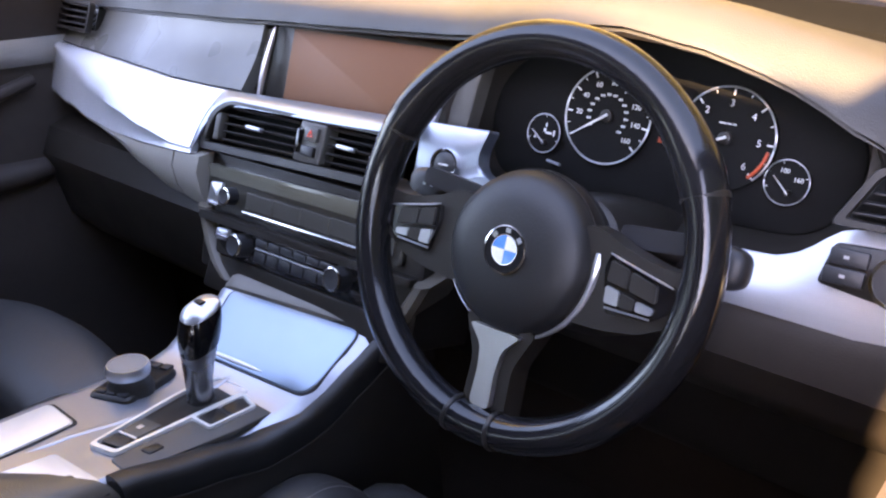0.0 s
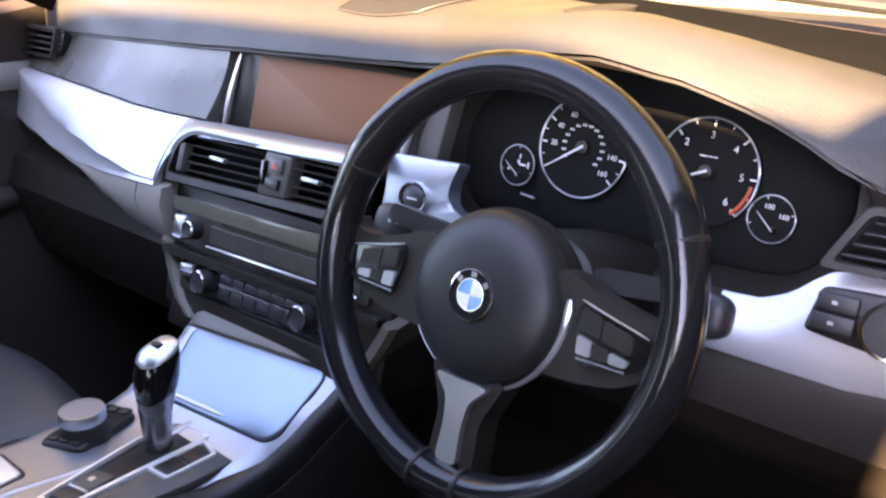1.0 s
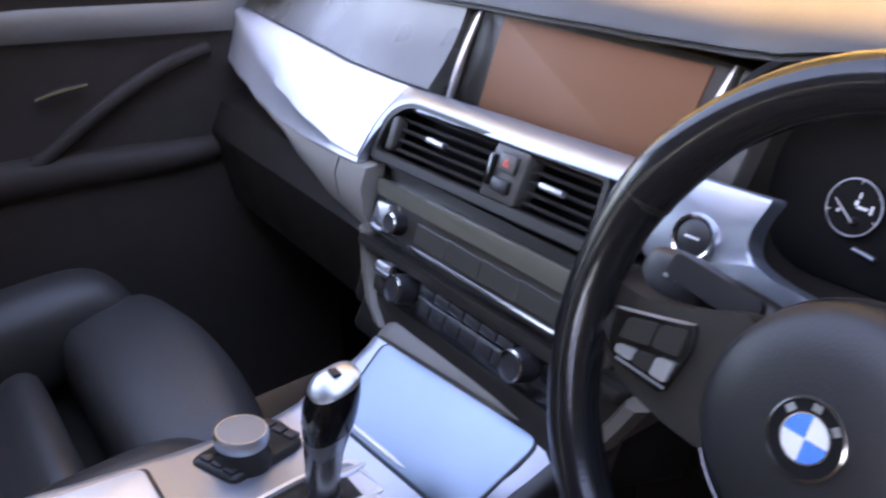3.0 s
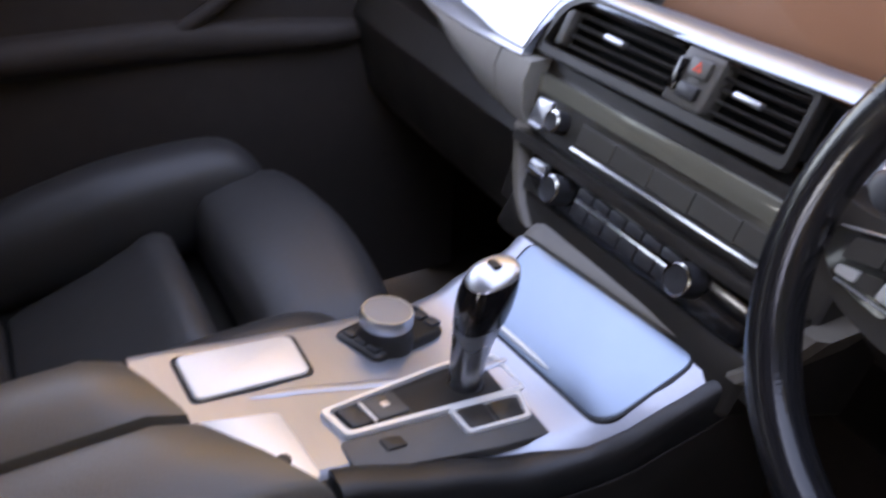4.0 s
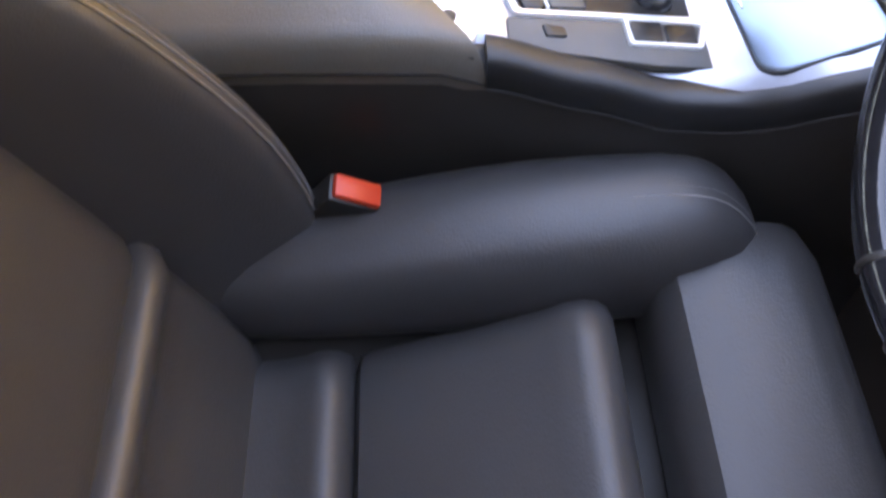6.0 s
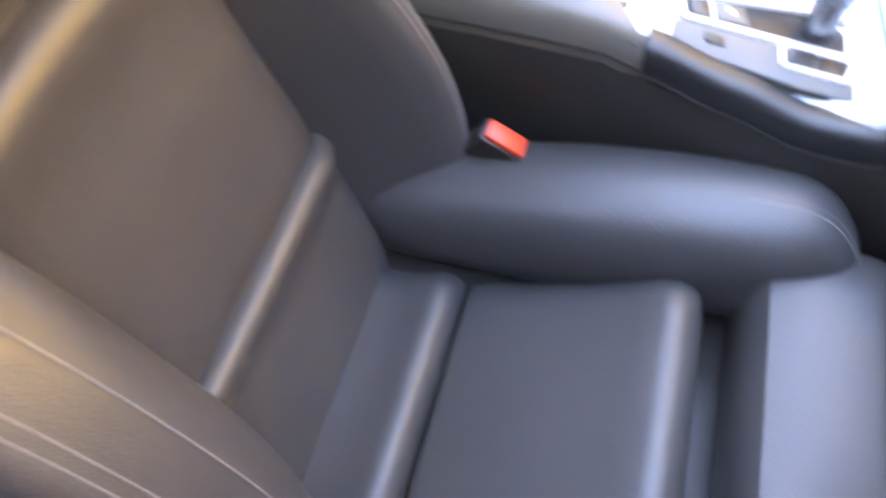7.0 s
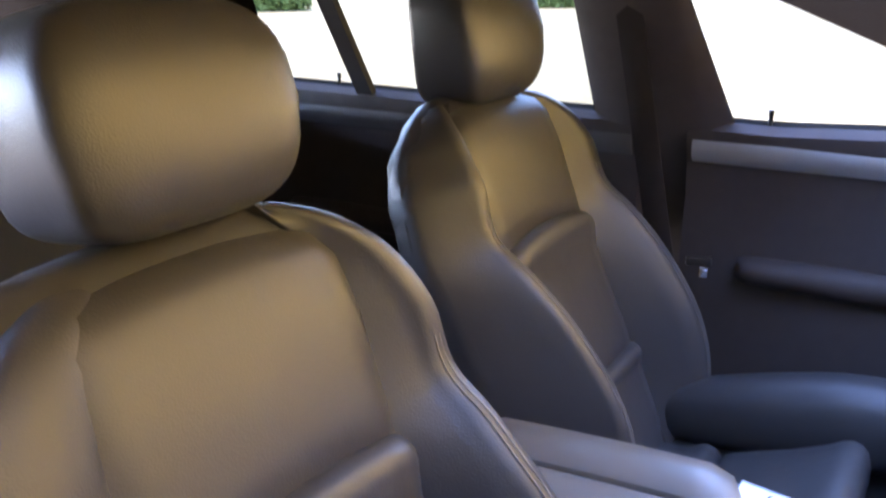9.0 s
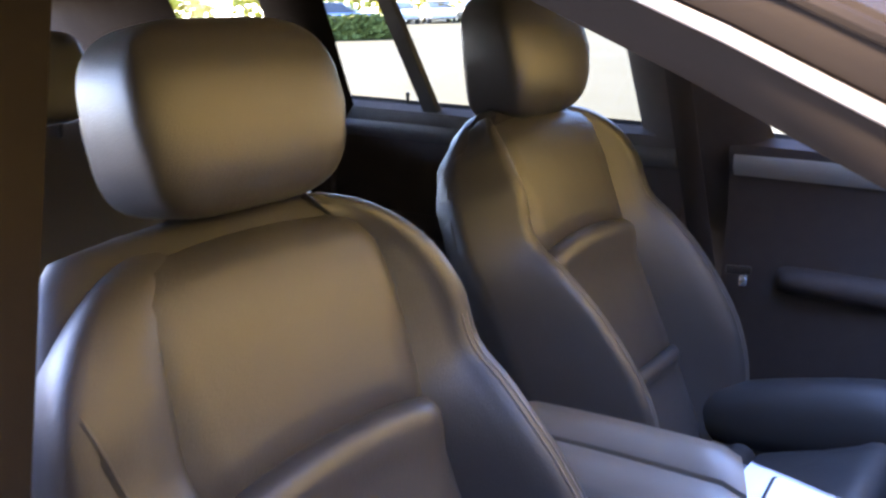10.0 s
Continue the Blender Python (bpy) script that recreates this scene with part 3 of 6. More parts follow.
# ---------------------------------------------------------------- instrument cluster
def build_cluster():
    d = thing("instrument_cluster", (0.38, 0.23, 0.70), "black instrument cluster with four white-ringed dials", "dials")
    m = basis((0.37, 0.232, 0.75), (1, 0, 0), (0, 0.33, 0.944))
    face = rpoly([(-0.185, -0.075), (0.175, -0.060), (0.205, 0.02), (0.12, 0.095), (-0.1, 0.10), (-0.20, 0.03)], 0.05, 6)
    part("face", slab(face, m @ Matrix.Translation((0, 0, -0.004)), 0.02, 0.002), DIAL, d, "matt black dial face")
    # cowl: a short tunnel from the face out to the hood
    n = len(face)
    outer = []
    c = centre_of(face)
    for p in face:
        q = c + (Vector(p) - c) * 1.13
        w = m @ Vector((q.x, q.y, 0.046))
        y0, z0 = lip_line(w.x)
        if w.z > z0 - 0.040:
            k = min(1.0, (w.z - z0 + 0.040) / 0.020)
            w.y = w.y * (1 - k) + (y0 + 0.007) * k
            w.z = min(w.z, z0 - 0.006)
        outer.append(w)
    inner = [m @ Vector((*p, -0.006)) for p in face]
    mid = [a * 0.5 + b * 0.5 + (b - a).length * 0.06 * Vector((0, 0, 0.2)) for a, b in zip(inner, outer)]
    back = [p + (p - (m @ Vector((*c, 0.03)))).normalized() * 0.006 for p in outer]
    back_in = [p + (p - (m @ Vector((*c, 0.0)))).normalized() * 0.008 for p in inner]
    part("cowl", loft([inner, mid, outer, back, back_in], True, False, loop=True), PLASTIC, d, "dark moulded cowl")

    def dial(cx, cy, r, ticks, a0, a1, needle, numbers, name, arc=None, low=0.0):
        mm = m @ Matrix.Translation((cx, cy, 0.0))
        g = part(name, lathe([(r * 1.02, -0.006), (r * 1.02, 0.001), (r * 0.98, 0.001), (0.001, 0.0005)], mm, 40), DIAL, d)
        bm = bmesh.new()
        pts = [mm @ Vector((r * math.cos(a), r * math.sin(a), 0.002)) for a in span(radians(arc[0]), radians(arc[1]), 34)]
        tube(pts, r * 0.016 + 0.0003, 6, bm)
        part("ring", bm, SATIN, g, "pale ring")
        bm = bmesh.new()
        for k in range(ticks):
            a = radians(a0 + (a1 - a0) * k / (ticks - 1))
            ca, sa = math.cos(a), math.sin(a)
            long = k % 2 == 0
            r0, r1 = r * (0.84 if long else 0.90), r * 0.97
            w = r * (0.018 if long else 0.010)
            q = [mm @ Vector((ca * rr - sa * ww, sa * rr + ca * ww, 0.0016)) for rr, ww in ((r0, -w), (r1, -w), (r1, w), (r0, w))]
            bm.faces.new([bm.verts.new(p) for p in q])
        part("tick_marks", bm, WHITE, g)
        for k, s in enumerate(numbers):
            if s:
                a = radians(a0 + (a1 - a0) * k / (len(numbers) - 1))
                far, tall = (0.68, 0.19 if len(s) < 2 else 0.15) if r > 0.03 else (0.52, 0.30)
                writing(s, mm @ Matrix.Translation((r * far * math.cos(a), r * far * math.sin(a), 0.0016)), r * tall, WHITE, g, "numeral")
        a = radians(needle)
        reach = 0.86 * (1.0 + low * 0.35)
        mm = mm @ Matrix.Translation((r * low * 0.35, -r * low, 0.0))
        tip = mm @ Vector((r * reach * math.cos(a), r * reach * math.sin(a), 0.006))
        tail = mm @ Vector((-r * 0.06 * math.cos(a), -r * 0.06 * math.sin(a), 0.006))
        part("needle", tube([tail, (tip + tail) / 2, tip], [r * 0.030, r * 0.024, r * 0.012], 6), WHITE, g, "white needle")
        part("needle_hub", lathe([(r * 0.13, 0.0), (r * 0.13, 0.005), (r * 0.09, 0.0062), (0.0005, 0.0062)], mm, 20), PLASTIC, g)
        return g

    sp = dial(-0.051, 0.013, 0.0475, 17, 212, -40, 214, ["", "20", "40", "60", "80", "100", "120", "140", "160"], "speed_dial", (120, 405))
    bm = bmesh.new()
    mm = m @ Matrix.Translation((-0.051, 0.013, 0.0))
    for k in range(14):
        a = radians(212 - k * 19.4)
        p = Vector((0.0475 * 0.44 * math.cos(a), 0.0475 * 0.44 * math.sin(a), 0.0016))
        for du in (-0.0017, 0.0, 0.0017):
            q = [mm @ (p + Vector((du + dx, dy, 0))) for dx, dy in ((-0.0006, -0.0011), (0.0006, -0.0011), (0.0006, 0.0011), (-0.0006, 0.0011))]
            bm.faces.new([bm.verts.new(v) for v in q])
    part("inner_scale", bm, WHITE, sp)
    tc = dial(0.0720, 0.0125, 0.0460, 13, 225, -45, 204, ["0", "1", "2", "3", "4", "5", "6"], "rev_dial", (-45, 200))
    pts = [m @ Vector((0.0720 + 0.0415 * math.cos(a), 0.0125 + 0.0415 * math.sin(a), 0.0018)) for a in span(radians(-48), radians(-8), 12)]
    part("red_band", tube(pts, 0.0016, 6), RED, tc, "red warning band")
    mm = m @ Matrix.Translation((0.0720, 0.0125 + 0.013, 0.0017))
    bm = bmesh.new()
    for dx in (-0.007, -0.0035, 0.001, 0.0055):
        q = [mm @ Vector((dx + u, v, 0)) for u, v in ((-0.0014, -0.0006), (0.0022, -0.0006), (0.0022, 0.0006), (-0.0014, 0.0006))]
        bm.faces.new([bm.verts.new(p) for p in q])
    part("caption", bm, WHITE, tc)
    fuel = dial(-0.121, -0.016, 0.0200, 5, 200, -20, 143, [""], "fuel_dial", (-200, 160), 0.45)
    bm = bmesh.new()
    for u, v, w, h in ((0.002, 0.009, 0.0008, 0.0022), (0.006, 0.001, 0.0040, 0.0010), (0.001, 0.0035, 0.0014, 0.0018), (0.0125, 0.0015, 0.0010, 0.0030), (-0.010, -0.005, 0.0012, 0.0012)):
        q = [m @ Vector((-0.121 + u + x, -0.016 + v + y, 0.0017)) for x, y in ((-w, -h), (w, -h), (w, h), (-w, h))]
        bm.faces.new([bm.verts.new(p) for p in q])
    part("symbol", bm, WHITE, fuel)
    dial(0.1345, -0.0155, 0.0197, 5, 200, 20, 137, ["", "", "100", "", "160"], "temperature_dial", (-200, 160), 0.45)
    part("warning_light", rbox(-0.002, 0.002, -0.0025, 0.0025, 0, 0.001, 0.0, m=m @ Matrix.Translation((0.0105, 0.0, 0.002))), RED, d, "small red telltale")
    part("reset_stalk", tube([m @ Vector((-0.112, -0.043, 0.0)), m @ Vector((-0.092, -0.044, 0.006))], 0.0015, 6), SATIN, d)
    return d


build_cluster()


# ---------------------------------------------------------------- steering wheel and column
WHEEL = basis((0.372, 0.014, 0.734), (1, 0, 0), (0, 0.407, 0.914))


def build_wheel():
    w = thing("steering_wheel", (0.372, 0.03, 0.72), "black leather three-spoke steering wheel with silver lower spoke", "steering wheel")
    R, n = 0.1580, 96
    rows = []
    for k in range(n):
        a = math.tau * k / n
        deg = math.degrees(a) % 360
        grip = sum(math.exp(-(((deg - g + 180) % 360 - 180) / 13) ** 2) for g in (32, 148))
        r = 0.0158 + 0.0022 * grip
        ca, sa = math.cos(a), math.sin(a)
        row = []
        for j in range(16):
            b = math.tau * j / 16
            off, h = r * math.cos(b) * 0.96, r * 1.10 * math.sin(b)
            row.append(WHEEL @ Vector(((R + off) * ca, (R + off) * sa, h)))
        rows.append(row)
    rim = part("rim", loft(rows, True, False, loop=True), LEATHER_RIM, w, "polished black leather rim")
    for g in (24, 156, 262, 278):
        a = radians(g)
        ring = []
        for da in (-0.012, 0.0, 0.012):
            ring.append([WHEEL @ Vector(((R + 0.0168 * math.cos(b) * (1.0 if da else 1.04)) * math.cos(a + da), (R + 0.0168 * math.cos(b)) * math.sin(a + da), 0.0185 * math.sin(b) * (1.0 if da else 1.03))) for b in span(0, math.tau * 15 / 16, 16)])
        part("rim_seam", loft(ring, True, True), PLASTIC, rim)
    # hub pad
    C = WHEEL @ Matrix.Translation((0.0, -0.012, 0.0))
    out = [(0.0665 * math.cos(a) * (1.0 + 0.03 * math.cos(2 * a)), 0.068 * math.sin(a)) for a in span(0, math.tau * 47 / 48, 48)]
    rows = []
    for s, h in ((0.80, -0.055), (0.97, -0.045), (1.0, -0.020), (0.985, -0.008), (0.95, -0.001), (0.85, 0.005), (0.6, 0.010), (0.3, 0.0115)):
        rows.append([C @ Vector((p * s, q * s, h)) for p, q in out])
    pad = part("hub_pad", loft(rows), HUB, w, "black grained airbag cover")
    rows = [[C @ Vector((p * s, q * s, h)) for p, q in out] for s, h in ((1.0, -0.034), (1.022, -0.026), (1.018, -0.016), (1.002, -0.016))]
    part("hub_surround", loft(rows, loop=True), PLASTIC, w)
    # roundel in plain colours
    B = C @ Matrix.Translation((0, 0.002, 0.0115))
    em = part("emblem", lathe([(0.0195, -0.003), (0.0195, 0.001), (0.0185, 0.0022), (0.0001, 0.0022)], B, 40), DIAL, w, "round blue and white emblem with dark ring")
    part("emblem_rim", lathe([(0.0185, 0.0015), (0.0198, 0.0010), (0.0198, 0.0026), (0.0185, 0.0030)], B, 40, hollow=True), CHROME, em)
    part("emblem_rim", lathe([(0.0115, 0.0015), (0.0124, 0.0015), (0.0124, 0.0028), (0.0115, 0.0028)], B, 36, hollow=True), CHROME, em)
    for q in range(4):
        bm = bmesh.new()
        pts = [B @ Vector((0, 0, 0.0026))] + [B @ Vector((0.0116 * math.cos(a), 0.0116 * math.sin(a), 0.0026)) for a in span(q * math.pi / 2, (q + 1) * math.pi / 2, 10)]
        bm.faces.new([bm.verts.new(p) for p in pts])
        part("quadrant", bm, BLUE if q in (1, 3) else WHITE, em, "blue enamel quarter" if q in (1, 3) else "white enamel quarter")
    for k in range(3):
        a = radians(140 - 50 * k)
        part("emblem_mark", rbox(-0.0022, 0.0022, -0.0018, 0.0018, 0.0, 0.0006, 0.0, m=B @ Matrix.Translation((0.0155 * math.cos(a), 0.0155 * math.sin(a), 0.0022)) @ pose(0, 0, 0, 0, 0, math.degrees(a) - 90)), SATIN, em)
    # side spokes with switches
    for s in (-1, 1):
        M = WHEEL @ Matrix.Diagonal((s, 1, 1, 1))
        pts = [(0.055, 0.026), (0.072, 0.024), (0.090, 0.016), (0.125, 0.008), (0.146, 0.010), (0.155, 0.022), (0.158, -0.016), (0.146, -0.028), (0.118, -0.044), (0.088, -0.050), (0.055, -0.052)]
        rows = [[M @ Vector((p, q, h)) for p, q in rpoly(pts, 0.008)] for h in (-0.030, -0.012, -0.007, -0.006)]
        sp = part("side_spoke", loft(rows), PLASTIC, w, "black spoke with thumb switches")
        plate = rpoly([(0.0815, -0.004), (0.084, 0.0095), (0.110, 0.003), (0.139, -0.002), (0.1425, -0.018), (0.127, -0.031), (0.090, -0.036)], 0.005)
        rows = [[M @ Vector((p, q, h)) for p, q in plate] for h in (-0.012, -0.003, -0.001)]
        pl = part("switch_plate", loft(rows), GLOSS, sp, "gloss black switch plate")
        top = [M @ Vector((0.084 + 0.054 * k / 8, 0.0095 - 0.0125 * (k / 8) ** 0.9, -0.0008)) for k in range(9)]
        part("plate_edge", tube(top, [0.0004] + [0.0009] * 7 + [0.0004], 6), SATIN, pl, "thin silver edge")
        quads = (((0.0870, 0.0050), (0.1030, 0.0010), (0.1040, -0.0130), (0.0868, -0.0108)), ((0.1048, 0.0005), (0.1255, -0.0045), (0.1275, -0.0175), (0.1056, -0.0134)),
                 ((0.0868, -0.0145), (0.0985, -0.0165), (0.0995, -0.0275), (0.0880, -0.0275)), ((0.0995, -0.0168), (0.1120, -0.0190), (0.1125, -0.0270), (0.1005, -0.0275)), ((0.1130, -0.0192), (0.1270, -0.0215), (0.1265, -0.0268), (0.1135, -0.0268)))
        for i, quad in enumerate(quads):
            rows = [[M @ Vector((p, q, h)) for p, q in rpoly(list(quad), 0.0022)] for h in (-0.004, 0.0008, 0.0016)]
            part("switch", loft(rows), SATIN if i in (2, 4) else PLASTIC, pl, "silver rocker end" if i in (2, 4) else "")
        under = [M @ Vector((0.0885 + 0.037 * k / 6, -0.0310 + 0.0012 * k / 6, -0.0006)) for k in range(7)]
        part("plate_edge", tube(under, 0.0008, 6), SATIN, pl)
        arc = [C @ Vector((s * r * math.cos(a), r * math.sin(a), -0.007)) for r, a in ((0.0695 + 0.0035 * (k / 15) ** 2, radians(-84 + 98 * k / 15)) for k in range(16))]
        part("silver_arc", tube(arc, [(0.40 if s < 0 else 1.5) * r for r in [0.0005] + [0.0008 + 0.00013 * k for k in range(14)] + [0.0014]], 8), SATIN, w, "satin silver arc beside hub")
    # lower spoke
    leg = [(-0.036, -0.070), (0.036, -0.070), (0.020, -0.105), (0.022, -0.158), (-0.022, -0.158), (-0.020, -0.105)]
    rows = [[WHEEL @ Vector((p, q, h)) for p, q in rpoly(leg, 0.008)] for h in (-0.030, -0.012, -0.006, -0.004)]
    low = part("lower_spoke", loft(rows), PLASTIC, w, "black lower spoke")
    ins = [(-0.026, -0.0765), (0.026, -0.0765), (0.011, -0.092), (0.0085, -0.112), (0.0100, -0.143), (-0.0100, -0.143), (-0.0085, -0.112), (-0.011, -0.092)]
    rows = [[WHEEL @ Vector((p, q, h)) for p, q in rpoly(ins, 0.006)] for h in (-0.008, 0.000, 0.0022, 0.0026)]
    part("silver_insert", loft(rows), SATIN, low, "satin silver spoke insert")
    part("spoke_mark", rbox(-0.004, 0.004, -0.153, -0.148, -0.006, -0.0005, 0.001, m=WHEEL), CHROME, low)
    return w


build_wheel()


def build_column():
    c = thing("steering_column", (0.372, 0.09, 0.69), "black steering column shroud with stalks", "steering column")
    A = WHEEL
    rows = []
    for h, sx, sy, dy in ((-0.050, 0.050, 0.046, -0.010), (-0.058, 0.062, 0.056, -0.012), (-0.11, 0.066, 0.062, -0.02), (-0.19, 0.075, 0.065, -0.02)):
        rows.append([A @ Vector((sx * math.copysign(abs(math.cos(a)) ** 0.7, math.cos(a)), dy + sy * math.copysign(abs(math.sin(a)) ** 0.7, math.sin(a)), h)) for a in span(0, math.tau * 27 / 28, 28)])
    part("shroud", loft(rows), PLASTIC, c, "black plastic shroud")
    for s in (-1, 1):
        p = [A @ Vector(v) for v in ((s * 0.055, 0.012, -0.072), (s * 0.085, 0.016, -0.066), (s * 0.125, 0.018, -0.060), (s * 0.150, 0.016, -0.058))]
        st = part("stalk", tube(p, [0.011, 0.013, 0.016, 0.013], 12, flat=0.8), PLASTIC, c, "black control stalk")
        part("stalk_end", pillow(0.028, 0.017, 0.014, 0.6, 0.6, A @ Matrix.Translation((s * 0.140, 0.016, -0.058))), BUTTON, st)
        for k in range(3):
            part("stalk_mark", rbox(-0.0016, 0.0016, -0.0012, 0.0012, 0, 0.0006, 0.0, m=A @ Matrix.Translation((s * (0.125 + 0.009 * k), 0.018, -0.0437))), SATIN, st)
        pad = rpoly([(0.070, 0.030), (0.135, 0.036), (0.138, 0.020), (0.072, 0.012)], 0.006)
        M = A @ Matrix.Diagonal((s, 1, 1, 1))
        rows = [[M @ Vector((p_, q_, h)) for p_, q_ in pad] for h in (-0.040, -0.036, -0.034)]
        part("shift_paddle", loft(rows), BUTTON, c, "shift paddle behind the spoke")
    return c


build_column()


# ---------------------------------------------------------------- light switch and driver's vent
def build_switches():
    d = thing("light_switch_panel", (0.585, 0.13, 0.70), "black headlamp switch panel with rotary knob", "switch panel")
    m = basis((0.610, 0.1375, 0.714), (1, 0.05, 0), (0, 0.42, 0.907))
    part("panel", slab(rpoly([(-0.041, -0.013), (0.05, -0.024), (0.05, 0.024), (-0.034, 0.020)], 0.005), m @ Matrix.Translation((0, 0, 0.004)), 0.02, 0.002), PLASTIC, d)
    for k in range(2):
        b = part("push_button", rbox(-0.037 + 0.002 * k, -0.007, -0.011 + 0.0145 * k, 0.0022 + 0.0145 * k, 0.0, 0.009, 0.002, m=m), BUTTON, d)
        part("symbol", rbox(-0.0245, -0.0205, -0.0055 + 0.0145 * k, -0.0030 + 0.0145 * k, 0.009, 0.0094, 0.0, m=m), SATIN, b)
    knob(d, 0.017, 0.000, 0.021, 0.016, m @ Matrix.Translation((0, 0, 0.004)))
    v = thing("side_vent", (0.68, 0.19, 0.77), "black slatted side air vent in dash end", "air vent")
    m = basis((0.665, 0.178, 0.779), (1, 0.1, 0), (0, 0.35, 0.937))
    outer = rpoly([(-0.101, -0.040), (0.075, -0.042), (0.075, -0.006), (-0.048, 0.003), (-0.074, 0.010)], [0.006, 0.006, 0.006, 0.01, 0.01])
    inner = rpoly([(-0.090, -0.034), (0.070, -0.036), (0.070, -0.011), (-0.048, -0.003), (-0.070, 0.003)], [0.004, 0.004, 0.004, 0.01, 0.008])
    part("surround", frame_ring(outer, inner, m, 0.006, 0.002), DASH, v, "dark grey vent frame")
    part("duct", slab(inner, m @ Matrix.Translation((0, 0, -0.012)), 0.015, 0.0005), DIAL, v)
    for k in range(4):
        q = -0.029 + k * 0.0085
        part("slat", rbox(-0.087 + k * 0.006, 0.069, q - 0.0014, q + 0.0014, -0.010, 0.003, 0.001, 1, m), BUTTON, v)
    v2 = thing("side_vent", (-0.68, 0.19, 0.77), "black slatted side air vent in dash end", "air vent")
    m = basis((-0.660, 0.197, 0.786), (1, -0.02, 0), (0, 0.35, 0.937))
    outer = rpoly([(-0.075, -0.026), (0.050, -0.026), (0.058, 0.024), (-0.075, 0.020)], 0.008)
    inner = rpoly([(-0.070, -0.021), (0.044, -0.021), (0.052, 0.019), (-0.070, 0.015)], 0.006)
    part("surround", frame_ring(outer, inner, m, 0.005, 0.002), PLASTIC, v2)
    part("duct", slab(inner, m @ Matrix.Translation((0, 0, -0.012)), 0.015, 0.0005), GLOSS, v2)
    for k in range(4):
        q = -0.014 + k * 0.0098
        part("slat", rbox(-0.068, 0.045, q - 0.0016, q + 0.0016, -0.012, 0.003, 0.001, 1, m), PLASTIC, v2)


build_switches()


def build_dash_fittings():
    """Speaker cover and oval sensor set into the dash pad."""
    s = thing("speaker_grille", (0.09, 0.29, 0.868), "flat grey speaker grille in dash top", "speaker")
    rows = []
    for u in span(0, 1, 15):
        front = Vector((-0.018 + 0.122 * u, 0.253 - 0.007 * math.sin(math.pi * u)))
        back = Vector((0.005 + 0.148 * u, 0.362))
        row = []
        for v in span(0, 1, 13):
            q = front.lerp(back, v) + Vector((0.022 * u * math.sin(math.pi * v), 0))
            y0 = lip_line(q.x)[0]
            row.append(dash_point(q.x, (q.y - y0 - 0.003) / (dash_back(q.x) - y0)) + Vector((0, 0, 0.0012)))
        rows.append(row)
    part("grille", thick(rows, (0, 0, -0.006)), GRILLE, s, "dark perforated mesh")
    edge = [r[0] for r in rows] + rows[-1][1:] + [r[-1] for r in reversed(rows[:-1])] + list(reversed(rows[0][1:-1]))
    part("rim", tube(edge, 0.0012, 6, loop=True), PLASTIC, s, "thin dark rim")
    o = thing("light_sensor", (0.338, 0.235, 0.88), "small dark oval sensor in dash top", "sensor")
    m = Matrix.Translation(dash_point(0.338, 0.38)) @ pose(0, 0, 0, 0, 0, 36) @ Matrix.Diagonal((1.45, 0.55, 1, 1))
    part("dome", lathe([(0.022, -0.006), (0.022, 0.001), (0.018, 0.002), (0.001, 0.003)], m), SENSOR, o)


build_dash_fittings()


# ---------------------------------------------------------------- centre console
CONSOLE = [(-0.66, 0.105, 0.470), (-0.40, 0.100, 0.522), (-0.34, 0.098, 0.522), (-0.24, 0.100, 0.506), (-0.16, 0.108, 0.490), (-0.09, 0.116, 0.476), (-0.045, 0.122, 0.478),
           (-0.02, 0.134, 0.4940), (0.02, 0.142, 0.5152), (0.06, 0.150, 0.5364), (0.10, 0.154, 0.5576)]


def deck_z(y):
    return lerp_table(CONSOLE, y)[1]


def right_half(y):
    """Half width of the metal deck on the driver's side, where a padded edge runs beside it."""
    w = lerp_table(CONSOLE, y)[0]
    return w - 0.017 * max(0.15, min(1.0, (-0.035 - y) / 0.05))


def left_half(y):
    """Half width of the deck on the passenger's side; it draws in beside the lid."""
    return lerp_table(CONSOLE, y)[0] - 0.040 * max(0.0, min(1.0, (y + 0.045) / 0.085))


def deck_front(x):
    """Where the deck ends against the trim below the climate panel."""
    return 0.0385 + 0.078 * (x + 0.10)


def lid_plane(y):
    """The sloping front of the deck, on which the lid lies."""
    return 0.5050 + 0.530 * y + 0.0006


